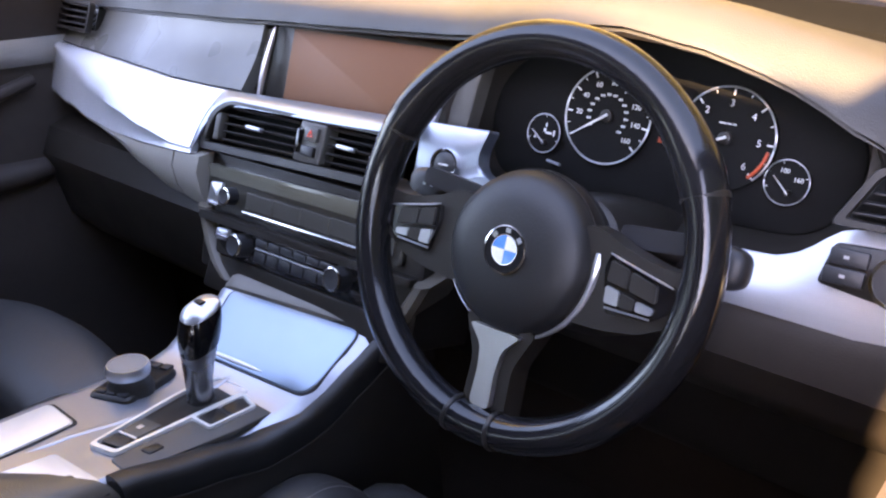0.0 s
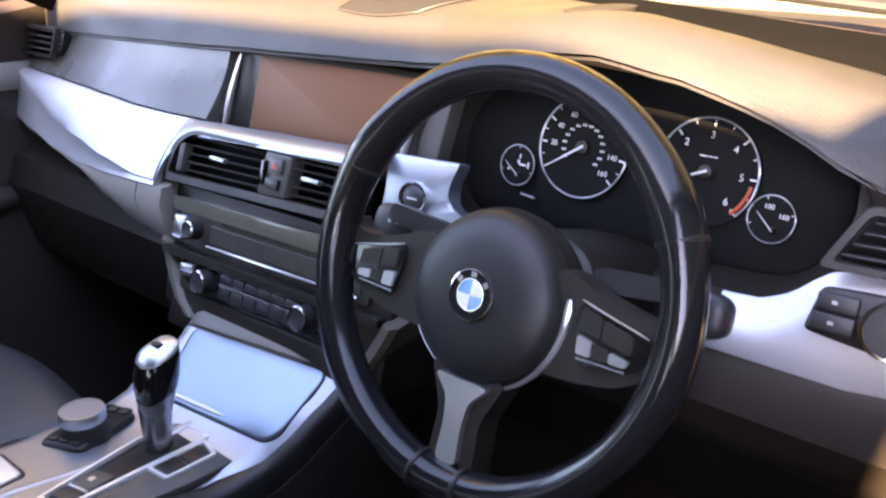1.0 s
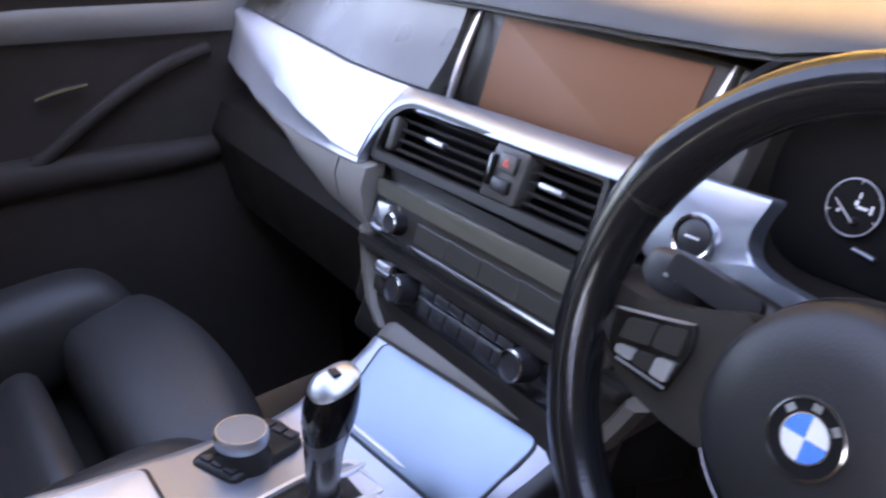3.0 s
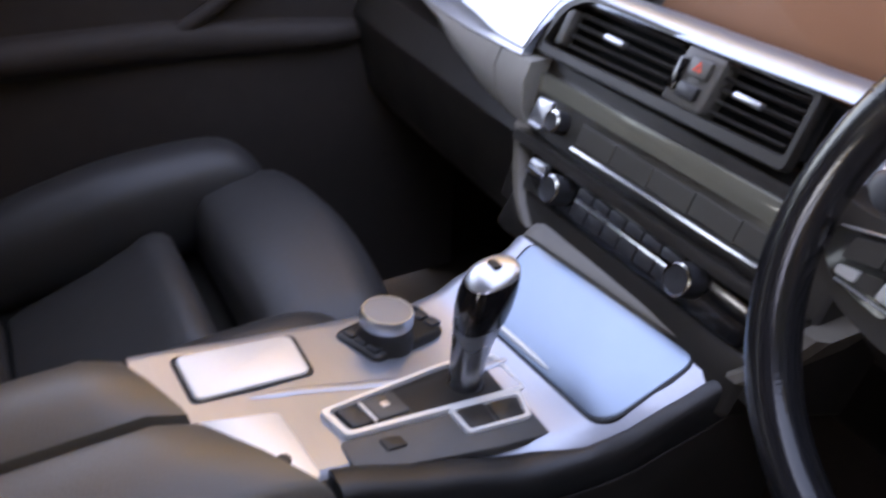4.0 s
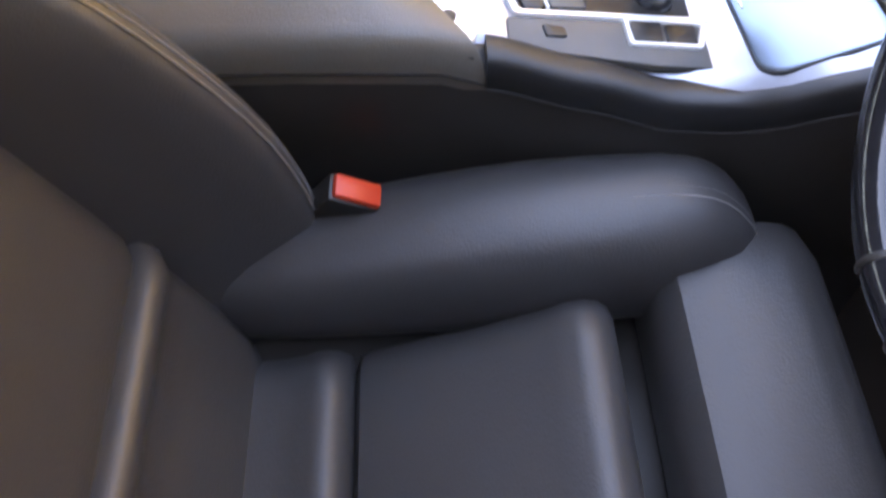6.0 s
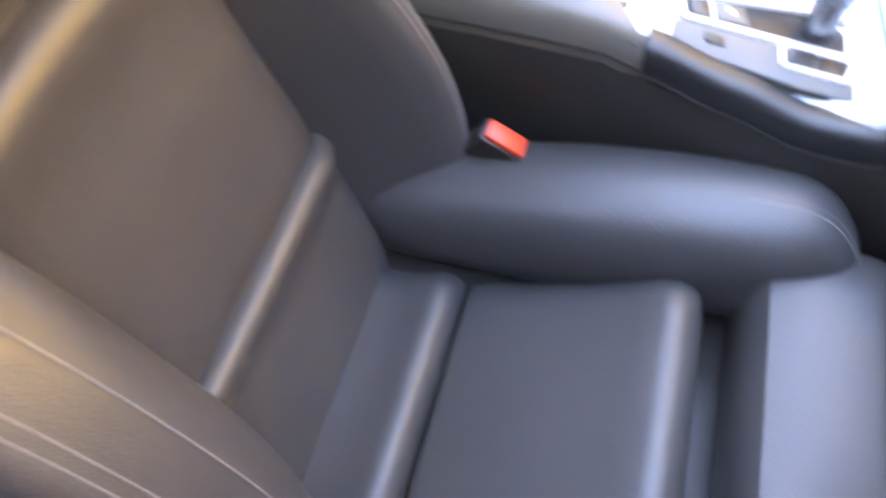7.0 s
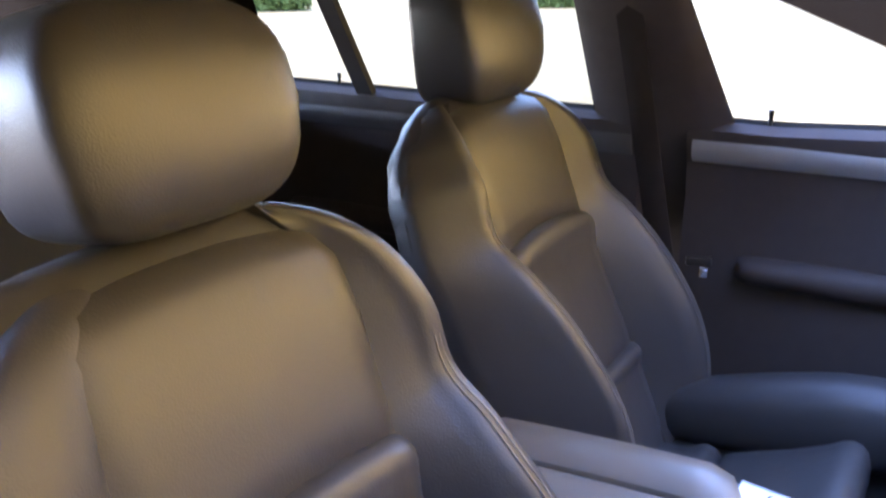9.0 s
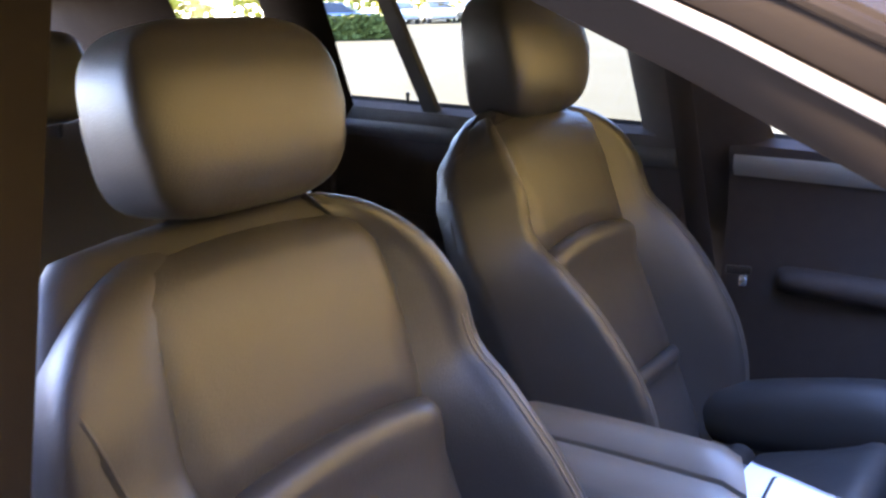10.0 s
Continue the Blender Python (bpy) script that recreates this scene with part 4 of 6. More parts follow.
def build_console():
    c = thing("centre_console", (0, -0.2, 0.05), "silver-trimmed centre console between the front seats", "console")
    rows, side_rows = [], []
    for y in [-0.345, -0.30, -0.26, -0.22, -0.18, -0.14, -0.11, -0.09, -0.07, -0.05, -0.03, -0.01, 0.01, 0.03, 0.05, 0.07, 0.09]:
        row = []
        for k in range(27):
            t = -1 + 2 * k / 26
            x = -0.008 + (left_half(y) if t < 0 else right_half(y)) * t
            yy = y if y < -0.02 else -0.02 + (y + 0.02) * (deck_front(x) + 0.02) / 0.11
            row.append(Vector((x, yy, deck_z(yy) - 0.006 * max(0.0, abs(t) - 0.92) / 0.08)))
        rows.append(row)
    part("deck", thick(rows, (0, 0, -0.02)), ALU, c, "satin aluminium console deck")
    for y in span(-0.66, 0.12, 30):
        w, z = lerp_table(CONSOLE, y)
        wr, wl = right_half(y), left_half(y)
        pts = [(-wl - 0.002, z - 0.012), (-wl - 0.014, z - 0.030), (-wl - 0.020, z - 0.07), (-wl - 0.016, z - 0.20), (-wl - 0.01, 0.06), (w + 0.01, 0.06), (w + 0.016, z - 0.20), (w + 0.020, z - 0.07), (w + 0.016, z - 0.030), (w + 0.006, z - 0.012), ((w + wr) / 2 + 0.002, z - 0.005), (wr + 0.0005, z - 0.005), (wr - 0.004, z - 0.012)]
        side_rows.append([Vector((-0.008 + p, y, q)) for p, q in pts])
    part("side_panel", loft(side_rows), PLASTIC, c, "black padded console side")
    # moulded trim across the front of the deck, rising to the climate panel
    rows = []
    for x in span(-0.112, 0.112, 22):
        y = deck_front(x)
        z = deck_z(y) - 0.004 * max(0.0, abs(x) - 0.10) / 0.012
        rows.append([Vector((x, y + dy, z + dz)) for dy, dz in ((-0.002, -0.006), (-0.001, 0.0045), (0.003, 0.0085), (0.010, 0.0125), (0.018, 0.0165), (0.028, 0.026), (0.034, 0.032))])
    part("front_trim", thick(rows, (0, 0.012, -0.012)), BROWN, c, "brown-grey moulded trim above the lid")
    # padded edge on the driver's side, with a joint against the armrest
    rows = []
    for y in span(-0.240, 0.085, 24):
        w, z = lerp_table(CONSOLE, y)
        wr = right_half(y)
        lift = 0.010 * max(0.0, min(1.0, (-0.10 - y) / 0.13))
        xc, hx, hz = -0.008 + (w + wr) / 2 + 0.008, (w - wr) / 2 + 0.009, 0.021
        rows.append([Vector((xc + hx * math.copysign(abs(math.cos(u)) ** 0.7, math.cos(u)), y, z - 0.020 + lift + hz * math.copysign(abs(math.sin(u)) ** 0.7, math.sin(u)))) for u in span(0, math.tau * 19 / 20, 20)])
    part("side_pad", loft(rows), HUB, c, "black padded edge beside the deck")
    seam = [Vector((row[0].x + 0.0006, row[0].y, row[0].z - 0.010)) for row in rows]
    part("pad_seam", tube(seam, 0.0008, 5), DASH, c, "stitched seam along the pad")
    # long shallow step that divides the deck
    step = [Vector((-0.022 + 0.02 * t, -0.27 + 0.23 * t, deck_z(-0.27 + 0.23 * t) + 0.0002)) for t in span(0, 1, 12)]
    part("deck_ridge", tube(step, [0.001] + [0.0045] * 10 + [0.001], 10, flat=0.3), ALU, c)
    # sliding lid before the climate panel, its blue sky reflection put into the metal colour
    pts = rpoly([(-0.072, -0.041), (0.113, -0.029), (0.121, 0.053), (-0.096, 0.036)], [0.006, 0.02, 0.014, 0.012], 6)
    c0 = centre_of(pts)

    def lid_skin(scales):
        rows = []
        for grow, s, h in scales:
            row = []
            for p in pts:
                d = Vector(p) - c0
                q = c0 + d * s + d.normalized() * grow
                row.append(Vector((q.x, q.y, lid_plane(q.y) + h)))
            rows.append(row)
        return loft(rows)
    part("lid_gap", lid_skin(((0.0022, 1.0, -0.012), (0.0022, 1.0, 0.0004), (0.0, 0.9, 0.0004))), RUBBER, c, "thin dark gap round the lid")
    part("lid", lid_skin(((0.0, 1.0, -0.006), (0.0, 1.0, 0.0006), (-0.0008, 1.0, 0.0015), (-0.0025, 1.0, 0.0018), (0.0, 0.75, 0.0026), (0.0, 0.5, 0.0030), (0.0, 0.25, 0.0031))), SKY_LID, c, "aluminium storage lid, sky blue in its colour")
    bar = [Vector((-0.062 + 0.10 * t, -0.036 + 0.007 * t, lid_plane(-0.036 + 0.007 * t) + 0.0030)) for t in span(0, 1, 7)]
    part("lid_edge", tube(bar, [0.0005, 0.0022, 0.0027, 0.0027, 0.0027, 0.0022, 0.0005], 8), BRIGHT, c, "bright lid lip")
    # cover pad behind the rotary control
    m = basis((-0.0605, -0.262, deck_z(-0.262) + 0.001), (1, 0, 0), (0, 0.985, -0.16))
    pts = rpoly([(-0.024, -0.050), (0.034, -0.046), (0.024, 0.050), (-0.030, 0.050)], 0.008)
    gap = [Vector(p) * 1.08 for p in pts]
    part("cover_gap", slab(gap, m @ Matrix.Translation((0, 0, 0.0008)), 0.004, 0.0004), RUBBER, c)
    part("cover", slab(pts, m @ Matrix.Translation((0, 0, 0.003)), 0.004, 0.0015), BRIGHT, c, "bright silver storage cover")
    # small bright end cover before the armrest with a round catch
    m = basis((0.030, -0.275, deck_z(-0.275) + 0.002), (1, 0, 0), (0, 0.985, -0.16))
    pts = rpoly([(-0.032, -0.040), (0.060, 0.015), (0.048, 0.030), (-0.026, 0.022)], 0.006)
    part("end_cover", slab(pts, m @ Matrix.Translation((0, 0, 0.002)), 0.004, 0.0012), BRIGHT, c, "bright silver end cover")
    part("catch", lathe([(0.0055, 0.0), (0.0055, 0.003), (0.004, 0.004), (0.0005, 0.004)], m @ Matrix.Translation((0.028, 0.008, 0.002)), 16), BUTTON, c)
    return c


build_console()


def build_armrest():
    a = thing("armrest", (0, -0.45, 0.50), "split black leather armrest lid on console", "armrest")
    for s in (-1, 1):
        rows = []
        for k in range(13):
            t = k / 12
            row = []
            prof = [(0.0, -0.044), (0.0, -0.012), (0.03, -0.003), (0.10, 0.0), (0.5, 0.003), (0.84, 0.0), (0.93, -0.005), (0.985, -0.014), (1.015, -0.030), (1.015, -0.044)]
            for u, h in prof:
                if s < 0:
                    xa, xb = 0.0035, -0.092
                else:
                    xa, xb = 0.0090, 0.104
                x = xa + (xb - xa) * u
                front = -0.356 + (x + 0.092) * 0.42 if x < 0.01 else -0.316 + (x - 0.01) * 0.80
                y = -0.66 + (front + 0.66) * t
                z = 0.546 - 0.012 * (1 - t) ** 2 + h
                if s > 0:
                    z -= 0.016 * max(0.0, u) * max(0.0, (t - 0.35) / 0.65) ** 1.5
                if k == 0 or k == 12:
                    z -= 0.006
                if k == 12:
                    z -= 0.004
                    y -= 0.001
                row.append(Vector((x, y, z)))
            rows.append(row)
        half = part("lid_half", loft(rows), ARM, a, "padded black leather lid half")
        if s > 0:
            seam = [row[8] * 0.75 + row[9] * 0.25 + Vector((0.0006, 0, 0)) for row in rows]
            part("side_seam", tube(seam, 0.0013, 6), PLASTIC, half, "piped seam along the lid side")
    rows = [[Vector((x, y, z)) for x, z in ((-0.095, 0.440), (-0.090, 0.512), (0.102, 0.512), (0.107, 0.440))] for y in (-0.66, -0.36, -0.25)]
    rows[1] = [Vector((x, -0.37 if x < 0 else -0.27, z)) for x, z in ((-0.095, 0.440), (-0.090, 0.512), (0.102, 0.512), (0.107, 0.440))]
    rows[2] = [Vector((x, -0.358 if x < 0 else -0.250, z)) for x, z in ((-0.095, 0.440), (-0.090, 0.512), (0.102, 0.512), (0.107, 0.440))]
    part("lid_base", loft(rows), PLASTIC, a)
    return a


build_armrest()


def build_selector():
    g = thing("gear_selector", (0.010, -0.09, 0.47), "chrome and gloss black automatic gear selector lever", "gear lever")
    spine = [(0.012, -0.096, 0.466, 0.0125, 0.0145), (0.012, -0.095, 0.484, 0.0125, 0.0145), (0.011, -0.092, 0.502, 0.0130, 0.0150), (0.010, -0.088, 0.520, 0.0148, 0.0168),
             (0.010, -0.084, 0.536, 0.0175, 0.0190), (0.0095, -0.081, 0.545, 0.0190, 0.0205)]
    head = [(0.0095, -0.081, 0.5445, 0.0196, 0.0212), (0.009, -0.078, 0.556, 0.0218, 0.0230), (0.008, -0.074, 0.570, 0.0222, 0.0236), (0.0075, -0.071, 0.579, 0.0207, 0.0224), (0.0072, -0.070, 0.5835, 0.0195, 0.0213)]
    cap = [(0.0072, -0.070, 0.5830, 0.0199, 0.0217), (0.007, -0.069, 0.5865, 0.0186, 0.0206), (0.007, -0.068, 0.5905, 0.0130, 0.0150), (0.007, -0.068, 0.592, 0.003, 0.004)]
    boot = [(0.012, -0.0965, 0.460, 0.0175, 0.0195), (0.012, -0.0962, 0.472, 0.0165, 0.0185), (0.012, -0.0955, 0.480, 0.0138, 0.0158), (0.012, -0.0955, 0.482, 0.0110, 0.0130)]

    def skin(rows):
        return loft([[Vector((x + a * math.copysign(abs(math.cos(u)) ** 0.8, math.cos(u)), y + b * math.copysign(abs(math.sin(u)) ** 0.8, math.sin(u)), z + 0.25 * b * math.sin(u))) for u in span(0, math.tau * 23 / 24, 24)] for x, y, z, a, b in rows])
    LEVER = material("dark_silver_lever", (0.30, 0.30, 0.31), 0.28, metal=0.95, second=(0.25, 0.25, 0.26), rough_var=0.05)
    part("shaft", skin(spine), LEVER, g, "satin silver lever shaft")
    part("boot", skin(boot), PLASTIC, g, "black lever boot")
    part("grip", skin(head), GLOSS, g, "gloss black lever grip")
    part("cap", skin(cap), SATIN, g, "bright chrome lever cap")
    part("park_button", rbox(-0.006, 0.006, -0.004, 0.004, -0.001, 0.003, 0.0015, m=pose(0.007, -0.0680, 0.5915, -12, 0, 0)), BUTTON, g)
    s = thing("selector_plate", (0.02, -0.13, 0.47), "chrome-framed black gear selector surround with buttons", "selector plate")
    m = basis((0.012, -0.135, deck_z(-0.135) + 0.003), (1, 0, 0), (0, 0.985, -0.17))
    outer = rpoly([(0.002, -0.092), (0.036, -0.082), (0.024, 0.092), (-0.030, 0.086), (-0.030, 0.036)], [0.006, 0.006, 0.01, 0.01, 0.02])
    inner = rpoly([(0.004, -0.084), (0.030, -0.077), (0.019, 0.086), (-0.025, 0.080), (-0.025, 0.036)], [0.004, 0.004, 0.008, 0.008, 0.016])
    part("frame", frame_ring(outer, inner, m, 0.0045, 0.001), BRIGHT, s, "bright metal frame")
    part("gate", slab(inner, m @ Matrix.Translation((0, 0, 0.0005)), 0.006, 0.0005), PLASTIC, s, "black gate panel")
    part("brake_switch", slab(rpoly([(0.005, -0.079), (0.027, -0.073), (0.025, -0.055), (0.001, -0.060)], 0.003), m @ Matrix.Translation((0, 0, 0.004)), 0.005, 0.001), BUTTON, s)
    part("hold_switch", slab(rpoly([(0.000, -0.055), (0.024, -0.050), (0.021, -0.020), (-0.006, -0.026)], 0.003), m @ Matrix.Translation((0, 0, 0.004)), 0.005, 0.001), DASH_LOW, s)
    part("divider", tube([m @ Vector((0.002, -0.058, 0.004)), m @ Vector((0.026, -0.053, 0.004))], 0.0016, 6), BRIGHT, s)
    part("symbol", slab(rpoly([(0.006, -0.042), (0.012, -0.041), (0.011, -0.034), (0.005, -0.035)], 0.001), m @ Matrix.Translation((0, 0, 0.0046)), 0.001, 0.0002), SATIN, s)
    pan = rpoly([(0.0375, -0.088), (0.072, -0.088), (0.079, 0.030), (0.076, 0.094), (0.027, 0.094)], 0.005)
    part("button_panel", slab(pan, m @ Matrix.Translation((0, 0, 0.002)), 0.006, 0.001), DASH_LOW, s, "dark grey button panel")
    fo = rpoly([(0.029, 0.008), (0.060, 0.010), (0.057, 0.072), (0.025, 0.080)], 0.004)
    fi = rpoly([(0.032, 0.012), (0.056, 0.014), (0.053, 0.068), (0.029, 0.075)], 0.003)
    part("switch_frame", frame_ring(fo, fi, m @ Matrix.Translation((0, 0, 0.002)), 0.003, 0.0006), BRIGHT, s, "bright switch frame")
    for k in range(2):
        q = 0.014 + 0.029 * k
        part("mode_switch", slab(rpoly([(0.032, q), (0.055, q), (0.053, q + 0.026), (0.030, q + 0.027)], 0.003), m @ Matrix.Translation((0, 0, 0.0045)), 0.003, 0.001), PLASTIC, s)
    part("small_button", slab(rpoly([(0.044, -0.060), (0.058, -0.058), (0.057, -0.040), (0.045, -0.042)], 0.003), m @ Matrix.Translation((0, 0, 0.004)), 0.003, 0.001), PLASTIC, s)
    return g


build_selector()


def build_rotary():
    r = thing("rotary_controller", (-0.075, -0.125, 0.49), "silver-topped rotary menu controller on console", "controller")
    z0 = deck_z(-0.12)
    m = basis((-0.078, -0.122, z0 + 0.003), (0.94, 0.34, 0), (-0.34, 0.94, -0.16))
    pts = rpoly([(-0.026, -0.048), (0.028, -0.044), (0.030, 0.040), (-0.014, 0.052), (-0.030, 0.040)], 0.010)
    part("base", slab(pts, m @ Matrix.Translation((0, 0, 0.004)), 0.01, 0.003), PLASTIC, r, "dark button base")
    for k in range(3):
        part("base_button", rbox(-0.020 + 0.015 * k, -0.007 + 0.015 * k, 0.030, 0.042, 0.002, 0.007, 0.002, m=m), BUTTON, r)
        part("base_button", rbox(-0.020 + 0.015 * k, -0.007 + 0.015 * k, -0.042, -0.031, 0.002, 0.007, 0.002, m=m), BUTTON, r)
    k = basis((-0.067, -0.134, z0 + 0.001), (1, 0, 0), (0, 0.99, -0.12))
    TOPGREY = material("grey_dial_top", (0.26, 0.26, 0.26), 0.5, metal=0.3, second=(0.25, 0.24, 0.235), scale=60)
    part("dial", lathe([(0.026, 0.0), (0.0265, 0.008), (0.024, 0.014), (0.0225, 0.018), (0.0235, 0.024), (0.0235, 0.032), (0.022, 0.034)], k, 36), PLASTIC, r, "dark ribbed dial")
    part("dial_ring", lathe([(0.0235, 0.024), (0.0242, 0.026), (0.0242, 0.033), (0.0225, 0.0365), (0.0215, 0.0365), (0.0215, 0.030)], k, 36, hollow=True), SATIN, r, "satin silver ring")
    part("dial_top", lathe([(0.0216, 0.032), (0.0214, 0.0358), (0.010, 0.0366), (0.0003, 0.0368)], k, 36), TOPGREY, r, "grey metal top")


build_rotary()


# ---------------------------------------------------------------- seats
def patch(M, rows, drop=0.03, crown=0.006, na=15, ca=0.0, bm=None, arch=(0.0, 0.0)):
    """An upholstered panel: rows of (along, half width, height), seen from above; its sides roll down."""
    out = []
    for b, half, h in rows:
        row = []
        bend = arch[0] + (arch[1] - arch[0]) * (b - rows[0][0]) / (rows[-1][0] - rows[0][0])
        for k in range(na):
            t = -1 + 2 * k / (na - 1)
            e = max(0.0, (abs(t) - 0.86) / 0.14)
            row.append(M @ Vector((ca + half * t, b + bend * (1 - t * t), h + crown * (1 - t * t) - 0.012 * e * e)))
        out.append(row)
    d = (M.to_3x3() @ Vector((0, 0, -drop)))
    return thick(out, d, bm)


def bolster(M, stations, side, n=26, power=0.8, lean=0.0):
    """A stuffed roll along stations of (along, across, height, half width, half height)."""
    rows = []
    for b, a, h, ra, rh in stations:
        row = []
        for k in range(n):
            u = math.tau * k / n
            cu, su = math.cos(u), math.sin(u)
            pw = power if cu < 0 else power * (1 - lean)
            row.append(M @ Vector((side * (a + ra * math.copysign(abs(cu) ** pw, cu) + lean * 0.45 * ra * max(0.0, su) * (1 - abs(cu) * 0.6)), b, h + rh * math.copysign(abs(su) ** power, su))))
        rows.append(row)
    return loft(rows)


def wedge(M, stations, side, crest, foot, flank=None):
    """A wedge-shaped bolster: an inner face rising from foot, a narrow crest strip and a steep outer face."""
    rows = []
    for b, a, h, ra, rh in stations:
        inner = min(foot, a - 0.6 * ra)
        top = [(a + u * ra, h + v * rh) for u, v in ((crest - 0.46, 0.75), (crest - 0.22, 0.97), (crest + 0.08, 1.0), (crest + 0.34, 0.94))]
        if flank is None:
            out = [(a + u * ra, h + v * rh) for u, v in ((crest + 0.58, 0.60), (1.02, 0.0), (0.97, -0.95))]
        else:
            edge = max(lerp_table(flank, b)[0], a + (crest + 0.5) * ra)
            out = [(top[3][0] * 0.6 + edge * 0.4, top[3][1] * 0.6 - 0.045 * 0.4), (edge, -0.045), (edge - 0.004, -0.085)]
        ring = [(inner, -0.016)] + top + out + [(inner + 0.01, min(-0.06, h - 0.95 * rh))]
        flat = rpoly(ring, [0.004, 0.012, 0.012, 0.012, 0.012, 0.02, 0.012, 0.008, 0.006], 3)
        rows.append([M @ Vector((side * q.x, b, q.y)) for q in flat])
    return loft(rows)


def smooth_rows(st, n):
    """Catmull-Rom through stations."""
    out = []
    k = len(st)
    for i in range((k - 1) * n + 1):
        j, t = min(i // n, k - 2), (i - min(i // n, k - 2) * n) / n
        p0, p1, p2, p3 = st[max(j - 1, 0)], st[j], st[j + 1], st[min(j + 2, k - 1)]
        out.append(tuple(0.5 * (2 * b + (c - a) * t + (2 * a - 5 * b + 4 * c - d) * t * t + (3 * b - a - 3 * c + d) * t ** 3) for a, b, c, d in zip(p0, p1, p2, p3)))
    return out


def build_seat(cx, oy, oz, recline, label, slide, head_at):
    s = thing("front_seat", (cx, -0.25 + oy, 0.05), label, "car seat", "front seats")
    C = Matrix.Translation((cx, slide[0], slide[1]))
    part("base", rbox(-0.22, 0.22, -0.46, 0.0, 0.06, 0.29, 0.02, m=C), PLASTIC, s, "dark seat base on rails")
    body = [(-0.47, 0.225, 0.285), (-0.36, 0.24, 0.285), (-0.17, 0.245, 0.298), (-0.150, 0.245, 0.255), (-0.108, 0.245, 0.255), (-0.10, 0.245, 0.298), (-0.05, 0.22, 0.345), (-0.02, 0.22, 0.35), (0.025, 0.205 if cx > 0 else 0.190, 0.33), (0.035, 0.195 if cx > 0 else 0.155, 0.30)]
    part("cushion", patch(C, body, 0.10, 0.0), LEATHER, s, "black leather seat cushion")
    part("cushion_panel", patch(C, [(-0.475, 0.137, 0.280), (-0.465, 0.137, 0.300), (-0.42, 0.137, 0.304), (-0.402, 0.137, 0.309), (-0.390, 0.137, 0.316), (-0.379, 0.137, 0.318), (-0.370, 0.137, 0.315), (-0.362, 0.137, 0.307), (-0.357, 0.137, 0.290)], 0.03), LEATHER, s)
    part("cushion_panel", patch(C, [(-0.357, 0.137, 0.292), (-0.352, 0.137, 0.306), (-0.335, 0.138, 0.315), (-0.25, 0.139, 0.344), (-0.20, 0.140, 0.366), (-0.182, 0.140, 0.377), (-0.168, 0.140, 0.380), (-0.156, 0.140, 0.376), (-0.147, 0.140, 0.366), (-0.142, 0.140, 0.345)], 0.03), LEATHER, s)
    up = 0.008 if cx < 0 else 0.0
    thigh = [(-0.112, 0.195, 0.335), (-0.107, 0.196, 0.368), (-0.095, 0.196, 0.384), (-0.06, 0.197, 0.393), (-0.015, 0.197, 0.396), (0.003, 0.196, 0.393), (0.015, 0.194, 0.385), (0.026, 0.192, 0.370), (0.032, 0.190, 0.355), (0.036, 0.188, 0.31)]
    part("thigh_support", patch(C, [(al, half, h + up) for al, half, h in thigh], 0.04, 0.004 if cx > 0 else 0.020, arch=(0.0, 0.0 if cx > 0 else 0.022)), LEATHER, s, "padded leather thigh support")
    cb = smooth_rows([(-0.480, 0.192, 0.320, 0.020, 0.025), (-0.465, 0.195, 0.325, 0.040, 0.045), (-0.40, 0.200, 0.335, 0.054, 0.060), (-0.25, 0.204, 0.350, 0.062, 0.072), (-0.13, 0.205, 0.358, 0.062, 0.074),
                      (-0.065, 0.205, 0.357, 0.058, 0.070), (-0.028, 0.200, 0.347, 0.044, 0.050), (-0.012, 0.196, 0.338, 0.016, 0.020)], 4)
    for side in (1, -1):
        if side < 0 and cx < 0:
            cb = [(al + 0.018 * max(0.0, min(1.0, (al + 0.4) / 0.35)), a, h + 0.016 * max(0.0, min(1.0, (al + 0.42) / 0.2)), ra, rh) for al, a, h, ra, rh in cb]
        b = part("cushion_bolster", bolster(C, cb, side), LEATHER, s, "rounded leather side bolster")
        # twin stitching along the crown and round the nose
        for off in (0.0, 0.009) if cx > 0 else ():
            line = []
            for al, a, h, ra, rh in (cb[-13:-2] if side * cx < 0 else cb[4:-2]):
                u = radians(78)
                line.append(C @ Vector((side * (a + (ra + 0.0006) * abs(math.cos(u)) ** 0.8 - 0.030 + off), al, h + rh * abs(math.sin(u)) ** 0.8 + 0.0003 - 0.0)))
            part("stitching", tube(line, 0.0006 if side * cx < 0 else 0.0010, 5), SEAM, b)
    # backrest
    r = radians(recline)
    B = Matrix.Translation((cx, -0.434 + oy, 0.30 + oz)) @ Matrix(((1, 0, 0, 0), (0, -math.sin(r), math.cos(r), 0), (0, math.cos(r), math.sin(r), 0), (0, 0, 0, 1)))
    rows = []
    for al, half, wf, wb in smooth_rows([(-0.06, 0.20, -0.05, -0.12), (-0.02, 0.225, -0.024, -0.125), (0.12, 0.240, -0.012, -0.135), (0.30, 0.252, -0.011, -0.130), (0.43, 0.268, -0.011, -0.115), (0.51, 0.258, -0.008, -0.105),
                                         (0.570, 0.228, -0.010, -0.098), (0.615, 0.170, -0.018, -0.090), (0.640, 0.120, -0.032, -0.080), (0.648, 0.07, -0.045, -0.065)], 3):
        row = []
